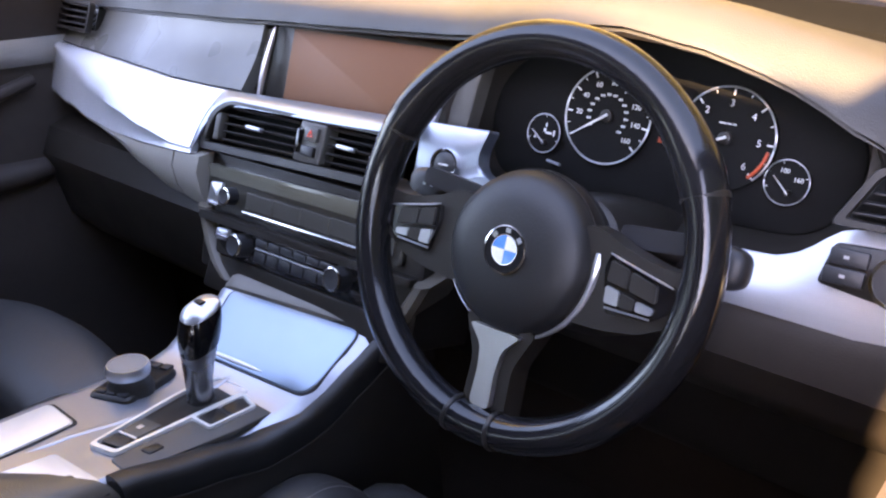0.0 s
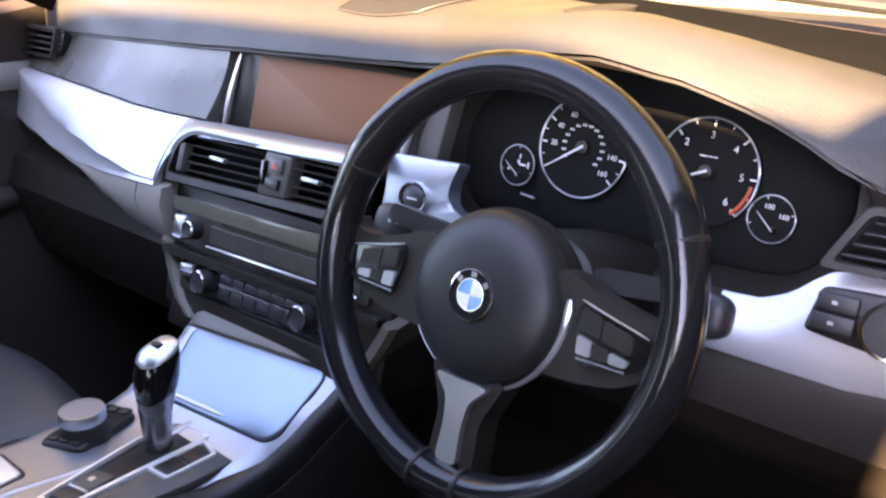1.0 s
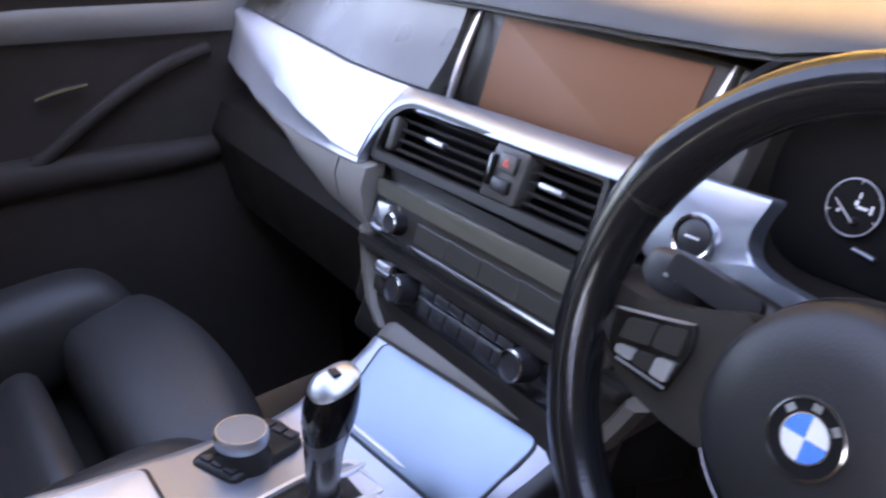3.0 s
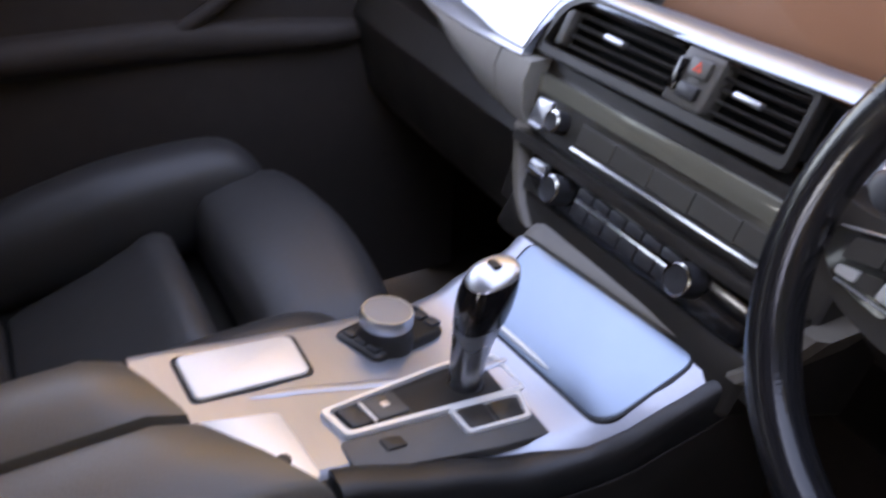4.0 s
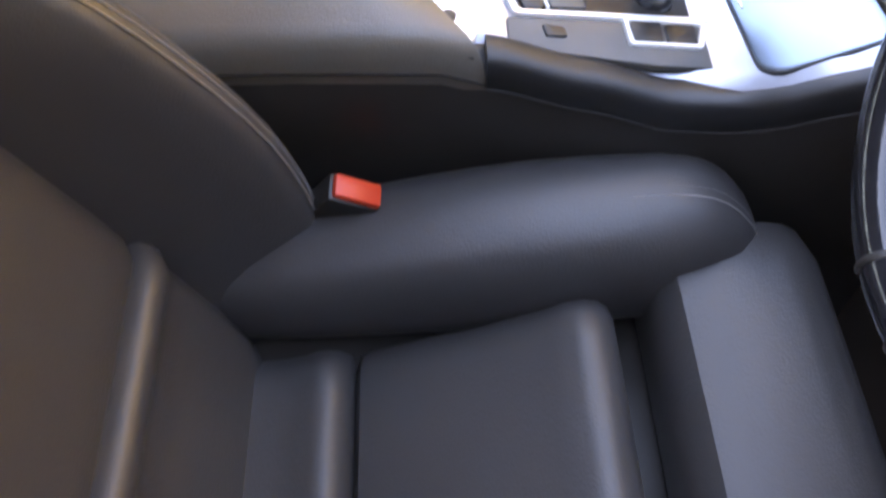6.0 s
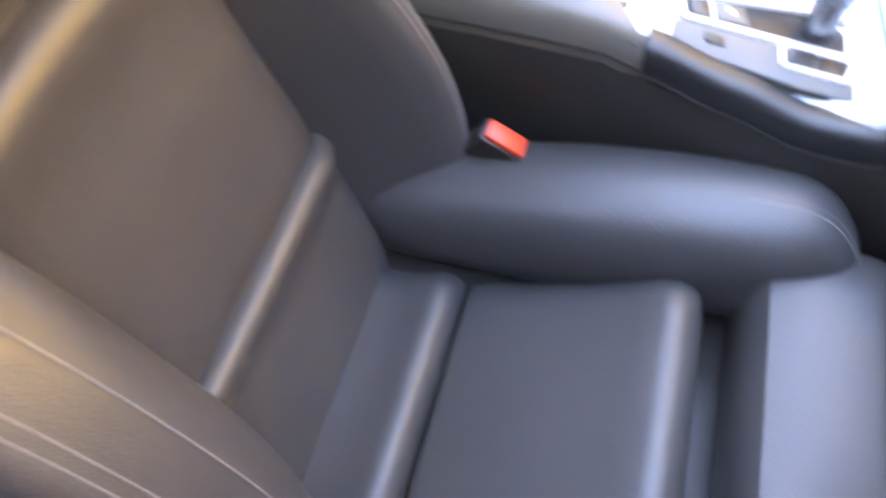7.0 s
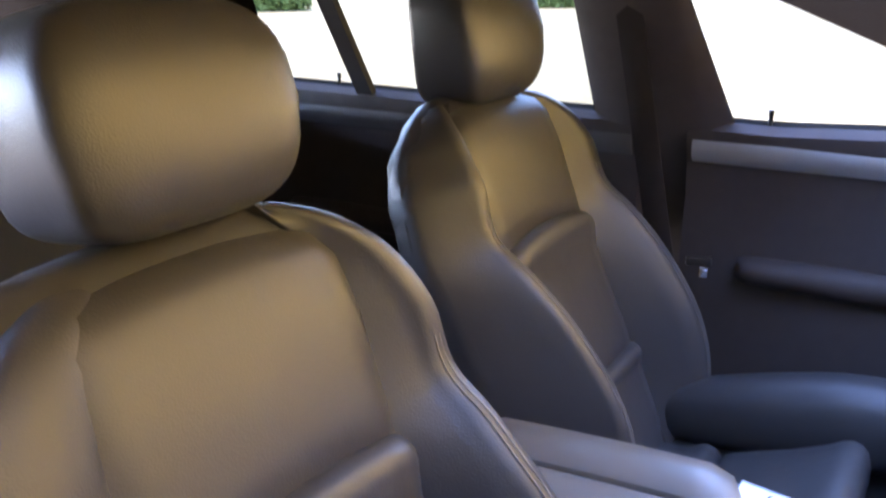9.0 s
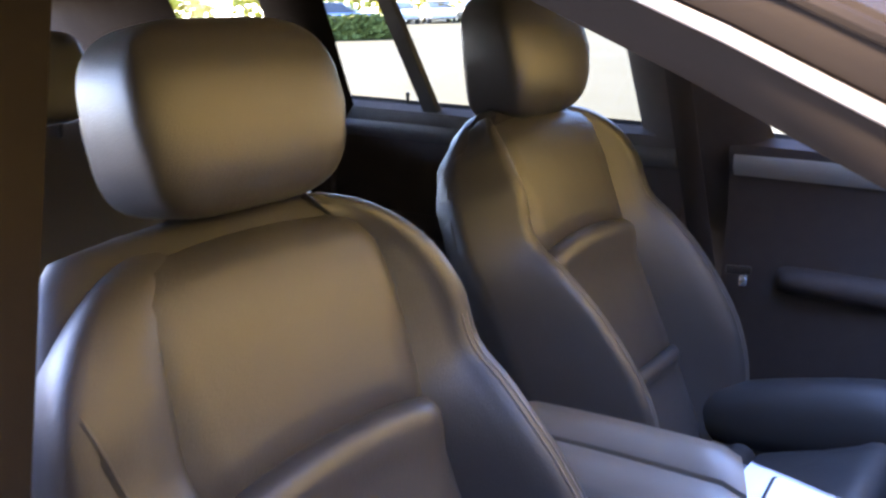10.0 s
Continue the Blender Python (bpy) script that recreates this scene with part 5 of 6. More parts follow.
        for k in range(32):
            u = math.tau * k / 32
            cu, su = math.cos(u), math.sin(u)
            wide = half
            if cx > 0 and cu > 0:
                k = min(1.0, cu * 1.6)
                outer = lerp_table([(0.30, half - 0.030), (0.43, 0.238), (0.51, 0.222), (0.57, 0.206), (0.615, 0.188), (0.640, 0.160), (0.648, 0.10)], al) if al > 0.30 else (half - 0.030 * min(1.0, max(0.0, (half - 0.06) / 0.18)),)
                wide = half + (outer[0] - half) * k
            if cx < 0 and cu > 0:
                wide = half - 0.045 * max(0.0, su) * min(1.0, half / 0.2)
            lift = 0.012 * max(0.0, (al - 0.5) / 0.13) * max(0.0, -cu) if cx > 0 else 0.0
            row.append(B @ Vector((wide * math.copysign(abs(cu) ** 0.55, cu), al + lift, (wf + wb) / 2 + (wf - wb) / 2 * math.copysign(abs(su) ** 0.6, su))))
        rows.append(row)
    part("backrest", loft(rows), LEATHER, s, "black leather backrest")
    shift = -0.012 if cx > 0 else 0.0
    part("back_panel", patch(B, [(-0.030, 0.145, -0.030), (-0.02, 0.146, -0.012), (0.03, 0.147, -0.002), (0.10, 0.148, 0.000), (0.128, 0.148, 0.001), (0.137, 0.148, 0.006), (0.145, 0.148, 0.011), (0.153, 0.148, 0.011), (0.160, 0.148, 0.006), (0.164, 0.148, -0.004)], 0.03, 0.002, ca=shift), LEATHER, s)
    part("back_panel", patch(B, [(0.162, 0.148, -0.006), (0.168, 0.148, -0.002), (0.19, 0.148, 0.000), (0.30, 0.148, 0.000), (0.335, 0.148, 0.002), (0.354, 0.148, 0.008), (0.368, 0.148, 0.013), (0.380, 0.148, 0.014), (0.390, 0.148, 0.009), (0.396, 0.148, 0.001), (0.399, 0.148, -0.006)], 0.03, 0.002, ca=shift, arch=(0.0, 0.016)), LEATHER, s)
    part("back_panel", patch(B, [(0.396, 0.148, -0.008), (0.402, 0.148, -0.003), (0.43, 0.152, -0.001), (0.52, 0.160, 0.003), (0.575, 0.160, 0.001), (0.600, 0.152, -0.008), (0.612, 0.142, -0.022)], 0.03, 0.002, ca=shift, arch=(0.016, 0.010)), LEATHER, s)
    bb = smooth_rows([(-0.045, 0.185, -0.035, 0.020, 0.020), (-0.03, 0.190, -0.025, 0.045, 0.045), (0.05, 0.196, -0.004, 0.066, 0.072), (0.16, 0.198, 0.006, 0.070, 0.082), (0.28, 0.202, -0.002, 0.071, 0.072), (0.37, 0.205, -0.016, 0.070, 0.054),
                      (0.430, 0.206, -0.030, 0.064, 0.040), (0.50, 0.198, -0.027, 0.063, 0.043), (0.56, 0.174, -0.030, 0.058, 0.040), (0.605, 0.132, -0.038, 0.050, 0.032), (0.630, 0.10, -0.047, 0.028, 0.018)], 4)
    for side in (-1, 1):
        own = [(al + 0.012 * max(0.0, (al - 0.5) / 0.13), a + 0.003 + 0.012 * max(0.0, min(1.0, (al - 0.33) / 0.15)), h, ra * 0.78, rh * 1.20) for al, a, h, ra, rh in bb] if cx > 0 and side < 0 else bb
        lean = 0.5
        if cx > 0 and side > 0:
            own = [(al, a - 0.022, h, ra * 0.92, rh) for al, a, h, ra, rh in bb]
        if cx < 0 and side > 0:
            own = []
            for al, a, h, ra, rh in bb:
                if al > 0.50:
                    a, crown = lerp_table([(0.50, 0.198, 0.021), (0.57, 0.186, 0.008), (0.605, 0.174, -0.005), (0.64, 0.140, -0.032)], al)
                    h = crown - rh * 1.12
                own.append((al, a - 0.026, h, ra * 0.70, rh * 1.12))
        if cx > 0 and side > 0:
            b = part("back_bolster", bolster(B, own, side, power=0.85, lean=lean), LEATHER, s, "rounded leather side bolster")
        else:
            crest = 0.0 if cx < 0 and side > 0 else 0.30 if cx > 0 else 0.42
            flank = [(-0.06, 0.205), (-0.02, 0.228), (0.12, 0.243), (0.30, 0.255), (0.43, 0.271), (0.51, 0.261), (0.570, 0.228), (0.615, 0.165), (0.64, 0.11)] if cx < 0 and side > 0 else None
            b = part("back_bolster", wedge(B, own, side, crest, 0.157 if cx > 0 else 0.145, flank), LEATHER, s, "wedge-shaped leather side bolster")
            for u in (crest - 0.10, crest + 0.06):
                line = [B @ Vector((side * (a + u * ra), al, h + 1.0 * rh - 0.0003)) for al, a, h, ra, rh in own[5:-14]]
                part("stitching", tube(line, 0.0008, 5), SEAM, b)
        if cx > 0 and side > 0:
            # outboard bolster: piped edge of the upper wing, a cross seam and twin stitching below it
            def on_face(x, al):
                j = max(0, min(len(own) - 2, sum(1 for st in own if st[0] <= al) - 1))
                f = (al - own[j][0]) / (own[j + 1][0] - own[j][0])
                _, a, h, ra, rh = (p + (q - p) * f for p, q in zip(own[j], own[j + 1]))
                best = min((abs(a + ra * math.copysign(abs(math.cos(u)) ** (0.85 if math.cos(u) < 0 else 0.425), math.cos(u)) + 0.225 * ra * math.sin(u) * (1 - abs(math.cos(u)) * 0.6) - x), math.sin(u)) for u in span(0.02, math.pi - 0.02, 160))
                return B @ Vector((x, al, h + rh * best[1] ** 0.85 + 0.0004))
            edge = [on_face(x, al) for x, al in smooth_rows([(0.214, 0.515), (0.2069, 0.4835), (0.1968, 0.4407), (0.1857, 0.3995), (0.179, 0.388), (0.172, 0.383)], 5)]
            part("piped_edge", tube(edge, [0.0006] + [0.0016] * (len(edge) - 4) + [0.0012, 0.0008, 0.0003], 6), LEATHER, b, "piped leather edge of the upper wing")
            gap = [on_face(x + 0.0028, al - 0.0026) for x, al in smooth_rows([(0.2069, 0.4835), (0.1968, 0.4407), (0.1857, 0.3995), (0.174, 0.388), (0.158, 0.384), (0.146, 0.382)], 5)]
            part("cross_seam", tube(gap, 0.0009, 5), RUBBER, b, "dark sewn seam")
            for x0, x1, top in ((0.2225, 0.212, 0.428), (0.2115, 0.203, 0.421), (0.172, 0.166, 0.378)):
                line = [on_face(x0 + (x1 - x0) * k / 14, top - 0.30 * k / 14) for k in range(15)]
                part("stitching", tube(line, 0.0006, 5), SEAM, b)
    # headrest
    H = Matrix.Translation((cx + head_at[0], head_at[1], head_at[2])) @ pose(0, 0, 0, recline * 0.30, 0, 0)

    def head(p):
        t = p.z / 0.094
        wide = 1.0 - 0.10 * max(0.0, -t) - 0.10 * max(0.0, t) ** 2
        return Vector((p.x * wide, p.y * (1 - 0.12 * t) + 0.020 * (1 - (p.x / 0.130) ** 2) * 0.5 - 0.018 * t * t, p.z))
    hr = part("headrest", pillow(0.1265 if cx > 0 else 0.130, 0.054, 0.091 if cx > 0 else 0.104, 0.50, 0.26, H @ Matrix.Translation((0, 0.0, 0.105)), head, 36, 20), LEATHER, s, "black leather headrest")
    for side in (-1, 1):
        px = side * 0.080 if cx < 0 else 0.018 + side * 0.088
        bar = [H @ Vector((px, -0.004, z)) for z in (-0.03, -0.01, 0.004, 0.010 if px > 0.1 else 0.06)]
        part("headrest_post", tube(bar, 0.006, 10), CHROME, s, "chrome headrest post")
        part("post_collar", lathe([(0.013, -0.006), (0.013, 0.002), (0.010, 0.005), (0.007, 0.005)], H @ Matrix.Translation((px, -0.004, 0.002)), 16), PLASTIC, s)
    return s


SEAM = material("seam_thread", (0.22, 0.205, 0.19), 0.7)
build_seat(0.37, 0.0, 0.0, 23.3, "black leather driver's sport seat with side bolsters", (0.0, 0.0), (-0.030, -0.722, 0.864))
build_seat(-0.37, -0.112, 0.035, 24.0, "black leather passenger seat beside the console", (-0.095, 0.020), (-0.020, -0.826, 0.886))


def build_buckle():
    b = thing("seat_belt_buckle", (0.147, -0.36, 0.33), "seat belt buckle with orange-red release button", "seat belt buckle")
    m = pose(0.152, -0.352, 0.413, -32, 12, -4)
    part("housing", rbox(-0.013, 0.013, -0.024, 0.024, -0.075, 0.012, 0.005, m=m), PLASTIC, b, "black plastic housing")
    part("release_button", rbox(-0.010, 0.010, -0.0205, 0.0205, 0.004, 0.0175, 0.003, m=m), REDBTN, b, "orange-red release button")
    part("stem", tube([m @ Vector((0, 0, -0.07)), Vector((0.155, -0.37, 0.27)), Vector((0.165, -0.39, 0.18))], 0.009, 8, flat=0.5), PLASTIC, b)


build_buckle()


# ---------------------------------------------------------------- shell of the car
def structure(name, bm, mat, label, category, angle=38):
    return tagged(part(name, bm, mat, None, "", angle), label, category, "", "structure")


structure("floor", rbox(-0.76, 0.76, -2.78, 0.9, 0.0, 0.05, 0.01), CARPET, "black carpeted car floor", "floor")
for side, tag in ((1, "east"), (-1, "west")):
    structure("kick_panel_" + tag, rbox(side * 0.765 - 0.03, side * 0.765 + 0.03, 0.22, 0.50, 0.05, 0.82, 0.01), CARPET, "dark footwell side trim", "wall")
structure("bulkhead", rbox(-0.76, 0.76, 0.44, 0.50, 0.05, 0.84, 0.01), CARPET, "dark footwell bulkhead under the dash", "wall")

# roof with a shallow crown
rows = []
for y in span(-2.78, -0.376, 24):
    t = (y + 2.78) / 2.404
    zc = 1.185 + 0.035 * math.sin(math.pi * (0.12 + 0.80 * t)) - 0.05 * max(0, 0.25 - t) * 4 * max(0, 0.25 - t) * 4
    rows.append([Vector((x, y, zc - 0.055 * abs(x / 0.70) ** 3)) for x in span(-0.70, 0.70, 17)])
structure("ceiling", thick(rows, (0, 0, 0.04)), HEADLINER, "dark grey fabric headliner", "ceiling")


def rail(points, widths, depth, mat, name, label, category):
    """A pillar or rail: points along it, with half width across (along y or z) and its depth in x."""
    rows = []
    for (x, y, z), w in zip(points, widths):
        inx = -depth if x > 0 else depth
        rows.append([Vector((x, y - w[0], z - w[1])), Vector((x + inx * 0.4, y - w[0] * 0.7, z - w[1] * 0.7)), Vector((x + inx * 0.5, y, z)), Vector((x + inx * 0.4, y + w[0] * 0.7, z + w[1] * 0.7)),
                     Vector((x, y + w[0], z + w[1])), Vector((x - inx * 0.5, y, z))])
    return structure(name, loft(rows), mat, label, category)


for side, tag in ((1, "east"), (-1, "west")):
    # windscreen pillar
    pts = [(side * (0.679 - 0.065 * t), 0.26 - 0.63 * t, 0.851 + 0.309 * t + 0.025 * math.sin(math.pi * t)) for t in span(0, 1, 9)]
    section = ((0.0, -0.022, -0.032), (0.006, -0.020, -0.027), (0.012, -0.0095, -0.018), (0.004, 0.000, -0.002), (-0.028, 0.004, 0.002), (-0.034, -0.004, -0.005), (-0.026, -0.013, -0.022), (-0.010, -0.021, -0.032))
    structure("pillar_front_" + tag, loft([[Vector(p) + Vector((side * dx, dy, dz)) for dx, dy, dz in section] for p in pts]), PILLAR, "grey-brown windscreen pillar trim", "pillar")
    seal = [Vector(p) + Vector((side * 0.014, -0.0085, -0.0180)) for p in pts]
    structure("pillar_seal_" + tag, tube(seal, 0.0022, 8), STRIP, "bright door seal strip along the pillar", "trim")
    section = ((0.0125, -0.007, -0.0155), (0.016, -0.0045, -0.0115), (0.018, 0.000, -0.0065), (0.017, 0.0035, -0.001), (-0.020, 0.0055, 0.002), (-0.020, 0.0035, 0.0))
    structure("pillar_frame_" + tag, loft([[Vector(p) + Vector((side * dx, dy, dz)) for dx, dy, dz in section] for p in pts]), PILLAR, "brown-grey door frame of the windscreen pillar", "pillar")
    rim = [Vector(p) + Vector((side * 0.0185, 0.0015, -0.0045)) for p in pts]
    structure("pillar_edge_" + tag, tube(rim, 0.0024, 8), PILLAR, "painted outer edge of the windscreen pillar", "trim")
    pts = [(side * 0.680, y, 1.150 + 0.018 * math.sin(math.pi * (y + 2.75) / 2.39)) for y in span(-2.75, -0.36, 16)]
    rail(pts, [(0.0, 0.035)] * 16, 0.05, PILLAR, "roof_rail_" + tag, "grey roof rail trim", "rail")
    # middle pillar; the driver's side gets darker trim, its shade put into the colour
    pts, widths = [], []
    for t in span(-2.0, 1, 13):
        front = -0.517 - 0.117 * t
        rear = -0.778 - 0.03 * t if t > 0 else -0.778 - 0.105 * t
        if side > 0:
            rear += 0.11
        pts.append((side * (0.735 - 0.13 * t) - (0.02 if side > 0 else 0.0), (front + rear) / 2, 0.80 + 0.36 * t))
        widths.append(((front - rear) / 2, 0.0))
    rail(pts, widths, 0.06 if side < 0 else 0.13, DARKTRIM if side < 0 else PILLAR, "pillar_middle_" + tag, "dark centre pillar trim with belt", "pillar")
    # rear quarter pillar
    pts = [(side * (0.725 - 0.14 * t), -1.640 + 0.015 * t, 0.80 + 0.36 * t) for t in span(0, 1, 6)]
    rail(pts, [(0.108, 0.0)] * 6, 0.06, PILLAR, "pillar_rear_" + tag, "dark rear pillar trim", "pillar")
    pts = [(side * (0.725 - 0.14 * t), -2.43 - 0.02 * t, 0.80 + 0.36 * t) for t in span(0, 1, 6)]
    rail(pts, [(0.37, 0.0)] * 6, 0.06, PILLAR, "pillar_tail_" + tag, "dark luggage bay pillar trim", "pillar")
    structure("luggage_side_" + tag, rbox(side * 0.72 - 0.04, side * 0.72 + 0.04, -2.78, -1.60, 0.05, 0.86, 0.02), DARKTRIM, "dark luggage bay side trim", "wall")


def door_panel(name, x, y0, y1, label):
    """Inner door: a moulded panel with sill, silver strip, armrest and pull."""
    side = -1 if x < 0 else 1
    d = new(name)
    d.matrix_world = Matrix.Translation((x, (y0 + y1) / 2, 0.1))
    tagged(d, label, "door", "", "structure")
    sill = lambda y: 0.814 + (0.030 if y > -0.45 else -0.034) * (y + 0.45)
    band = lambda y: 0.773 - 0.112 * y if y > -0.2 else 0.7954 - 0.02 * (y + 0.2)
    rows = []
    for y in span(y0, y1, 24):
        z = sill(y)
        rows.append([Vector((x - side * p, y, q)) for p, q in ((0.000, z + 0.006), (0.012, z + 0.010), (0.030, z - 0.004), (0.034, z - 0.030), (0.026, z - 0.050), (0.020, z - 0.12), (0.030, z - 0.20), (0.045, 0.50), (0.050, 0.30), (0.045, 0.08))])
    part("panel", thick(rows, (side * 0.06, 0, 0)), DARKTRIM, d, "dark moulded door panel")
    rows = []
    for y in span(y0 + 0.01, y1 - 0.01, 16):
        z = band(y)
        rows.append([Vector((x - side * p, y, q)) for p, q in ((0.030, z - 0.002), (0.036, z - 0.012), (0.036, z - 0.032), (0.028, z - 0.046))])
    part("trim_strip", thick(rows, (side * 0.006, 0, 0)), STRIP if name == "door_1" else DASH_LOW, d, "dull silver door trim strip")
    rows = []
    for y in span(y0, y1, 16):
        z = sill(y)
        rows.append([Vector((x - side * p, y, q)) for p, q in ((-0.006, z + 0.004), (-0.006, z + 0.016), (0.004, z + 0.018), (0.008, z + 0.006))])
    part("window_seal", loft(rows), RUBBER, d, "black window seal")
    ya, yb = y0 + 0.12 * (y1 - y0), y0 + 0.85 * (y1 - y0)
    arm = smooth_rows([(ya, 0.03, 0.575, 0.02, 0.02), (ya + 0.05, 0.032, 0.575, 0.038, 0.026), ((ya + yb) / 2, 0.030, 0.565, 0.028, 0.030), (yb - 0.08, 0.028, 0.545, 0.034, 0.024), (yb, 0.02, 0.545, 0.02, 0.015)], 4)
    part("armrest", loft([[Vector((x - side * (a + ra * math.cos(u)), al, h + rh * math.sin(u))) for u in span(0, math.tau * 17 / 18, 18)] for al, a, h, ra, rh in arm]), DARKTRIM, d, "dark padded door armrest")
    pull = [Vector((x - side * p, y, z)) for p, y, z in ((0.034, yb - 0.35, 0.555), (0.042, yb - 0.27, 0.592), (0.044, yb - 0.21, 0.628), (0.042, yb - 0.16, 0.653), (0.036, yb - 0.09, 0.679), (0.026, yb - 0.02, 0.690))]
    part("pull_handle", tube(smooth_points(pull), 0.011, 10), DARKTRIM, d)
    hx = [Vector((x - side * 0.038, y, z)) for y, z in ((y1 - 0.40, 0.668), (y1 - 0.365, 0.673), (y1 - 0.33, 0.675))]
    part("door_handle", tube(hx, [0.003, 0.005, 0.003], 8), CHROME, d, "chrome inner handle")
    yp = -0.468 if y1 > -0.4 else -1.378
    part("lock_pin", lathe([(0.004, 0.0), (0.004, 0.020), (0.005, 0.022), (0.005, 0.030), (0.0005, 0.032)], Matrix.Translation((x - side * 0.006, yp, sill(yp) + 0.006)), 10), RUBBER, d, "small black lock pin")
    return d


def smooth_points(pts, n=4):
    return [Vector(p) for p in smooth_rows([tuple(p) for p in pts], n)]


door_panel("door_1", -0.735, -0.60, 0.27, "dark passenger door panel with silver strip")
door_panel("door_2", -0.735, -1.62, -0.69, "dark rear door panel beside rear bench")
# driver's door stands open; this shut panel is added to keep the footwell dark
door_panel("door_4", 0.735, -0.60, 0.27, "dark driver's door added shut to block light, window lowered")
door_panel("door_3", 0.735, -1.62, -0.69, "dark rear door panel beside rear bench")

# rear door quarter dividers
for side in (-1, 1):
    rows = []
    for t in span(0, 1, 8):
        y, z, x = -1.295 - 0.055 * t, 0.835 + 0.31 * t, side * (0.722 - 0.12 * t)
        rows.append([Vector((x, y - 0.026, z)), Vector((x, y + 0.026, z)), Vector((x - side * 0.012, y + 0.02, z)), Vector((x - side * 0.012, y - 0.02, z))])
    structure("window_divider_" + ("west" if side < 0 else "east"), loft(rows), RUBBER, "black quarter window divider", "window frame")


def pane(name, quad, label, mat=None):
    bm = bmesh.new()
    bm.faces.new([bm.verts.new(p) for p in quad])
    ob = structure(name, bm, mat or GLASS, label, "window")
    ob.visible_shadow = False
    return ob


for side, k in ((-1, 1), (1, 3)):
    x0, x1 = side * 0.728, side * 0.610
    if side < 0:
        pane("window_1", [(x0, 0.16, 0.775), (x0, -0.56, 0.81), (x1, -0.66, 1.14), (x1, -0.38, 1.14)], "clear front passenger door window")
    # driver's side loses its tint to let more light onto the headrest
    pane("window_%d" % (k + 1), [(x0, -0.74, 0.815), (x0, -1.60, 0.845), (x1, -1.62, 1.14), (x1, -0.80, 1.14)], "rear door window, tinted on the passenger's side only", TINTED if side < 0 else GLASS)
    pane("window_%d" % (k + 4), [(x0, -1.72, 0.845), (x0, -2.20, 0.845), (x1, -2.20, 1.14), (x1, -1.74, 1.14)], "tinted luggage bay window", TINTED)
# curved windscreen, with a black band baked on along its foot
bm = bmesh.new()
loft([[Vector((x * (1 - 0.19 * t), (dash_back(x) + 0.10) * (1 - t) - (0.37 + 0.03 * (1 - (x / 0.7) ** 2)) * t + 0.04, 0.865 + 0.295 * t)) for t in span(0, 1, 6)] for x in span(-0.70, 0.70, 21)], False, False, bm)
screen = structure("windscreen", bm, GLASS, "clear curved windscreen", "window")
screen.visible_shadow = False
rows = []
for x in span(-0.70, 0.70, 36):
    yb = dash_back(x)
    rows.append([Vector((x, yb - 0.002, 0.866 - 0.02 * abs(x))), Vector((x, yb + 0.012, 0.862 - 0.02 * abs(x))), Vector((x, yb + 0.022, 0.866 - 0.02 * abs(x))), Vector((x, yb + 0.050, 0.868 - 0.02 * abs(x))), Vector((x, yb + 0.070, 0.871 - 0.02 * abs(x)))])
structure("demister_slot", thick(rows, (0, 0, -0.012)), SLOT, "black demister slot and windscreen band", "trim")


def build_wiper():
    w = thing("wiper", (0.30, 0.47, 0.86), "black windscreen wiper lying at the glass foot", "wiper")
    blade = [Vector((x, dash_back(x) + 0.085, 0.890 - 0.02 * abs(x))) for x in span(-0.05, 0.55, 14)]
    part("blade", tube(blade, 0.006, 8), RUBBER, w, "black rubber blade")
    arm = [Vector((x, dash_back(x) + 0.105, 0.897 - 0.02 * abs(x) - 0.03 * max(0.0, x - 0.45))) for x in span(0.22, 0.62, 9)]
    part("arm", tube(arm, [0.004, 0.005, 0.006, 0.007, 0.008, 0.009, 0.010, 0.011, 0.012], 8, flat=0.6), PLASTIC, w, "black wiper arm")


build_wiper()
pane("rear_window", [(-0.64, -2.80, 0.90), (0.64, -2.80, 0.90), (0.55, -2.74, 1.155), (-0.55, -2.74, 1.155)], "clear rear window")


def build_rear_bench():
    b = thing("rear_bench", (0, -1.35, 0.05), "black leather rear bench seat", "rear seat")
    C = Matrix()
    part("cushion", patch(C, [(-1.62, 0.66, 0.34), (-1.58, 0.67, 0.38), (-1.35, 0.67, 0.40), (-1.14, 0.67, 0.41), (-1.11, 0.66, 0.37), (-1.10, 0.65, 0.30)], 0.20), LEATHER, b)
    r = radians(26)
    B = Matrix.Translation((0, -1.52, 0.36)) @ Matrix(((1, 0, 0, 0), (0, -math.sin(r), math.cos(r), 0), (0, math.cos(r), math.sin(r), 0), (0, 0, 0, 1)))
    for x in (-0.37, 0.0, 0.37):
        part("headrest", pillow(0.120, 0.045, 0.090, 0.45, 0.40, pose(x, -1.73, 0.955, 12, 0, 0), None, 24, 14), LEATHER, b, "black leather rear headrest")
        for s in (-0.06, 0.06):
            part("headrest_post", tube([(x + s, -1.745, 0.80), (x + s, -1.735, 0.90)], 0.006, 8), CHROME, b)
    part("backrest", patch(B, [(-0.02, 0.64, -0.02), (0.02, 0.65, 0.02), (0.25, 0.65, 0.03), (0.52, 0.64, 0.01), (0.56, 0.63, -0.02)], 0.10), LEATHER, b)


build_rear_bench()
structure("luggage_cover", rbox(-0.68, 0.68, -2.76, -1.76, 0.82, 0.845, 0.01), DARKTRIM, "dark roll-out luggage cover", "cover")
structure("rear_body", rbox(-0.76, 0.76, -2.86, -2.78, 0.0, 0.90, 0.02), PAINT, "silver tailgate panel", "car body")


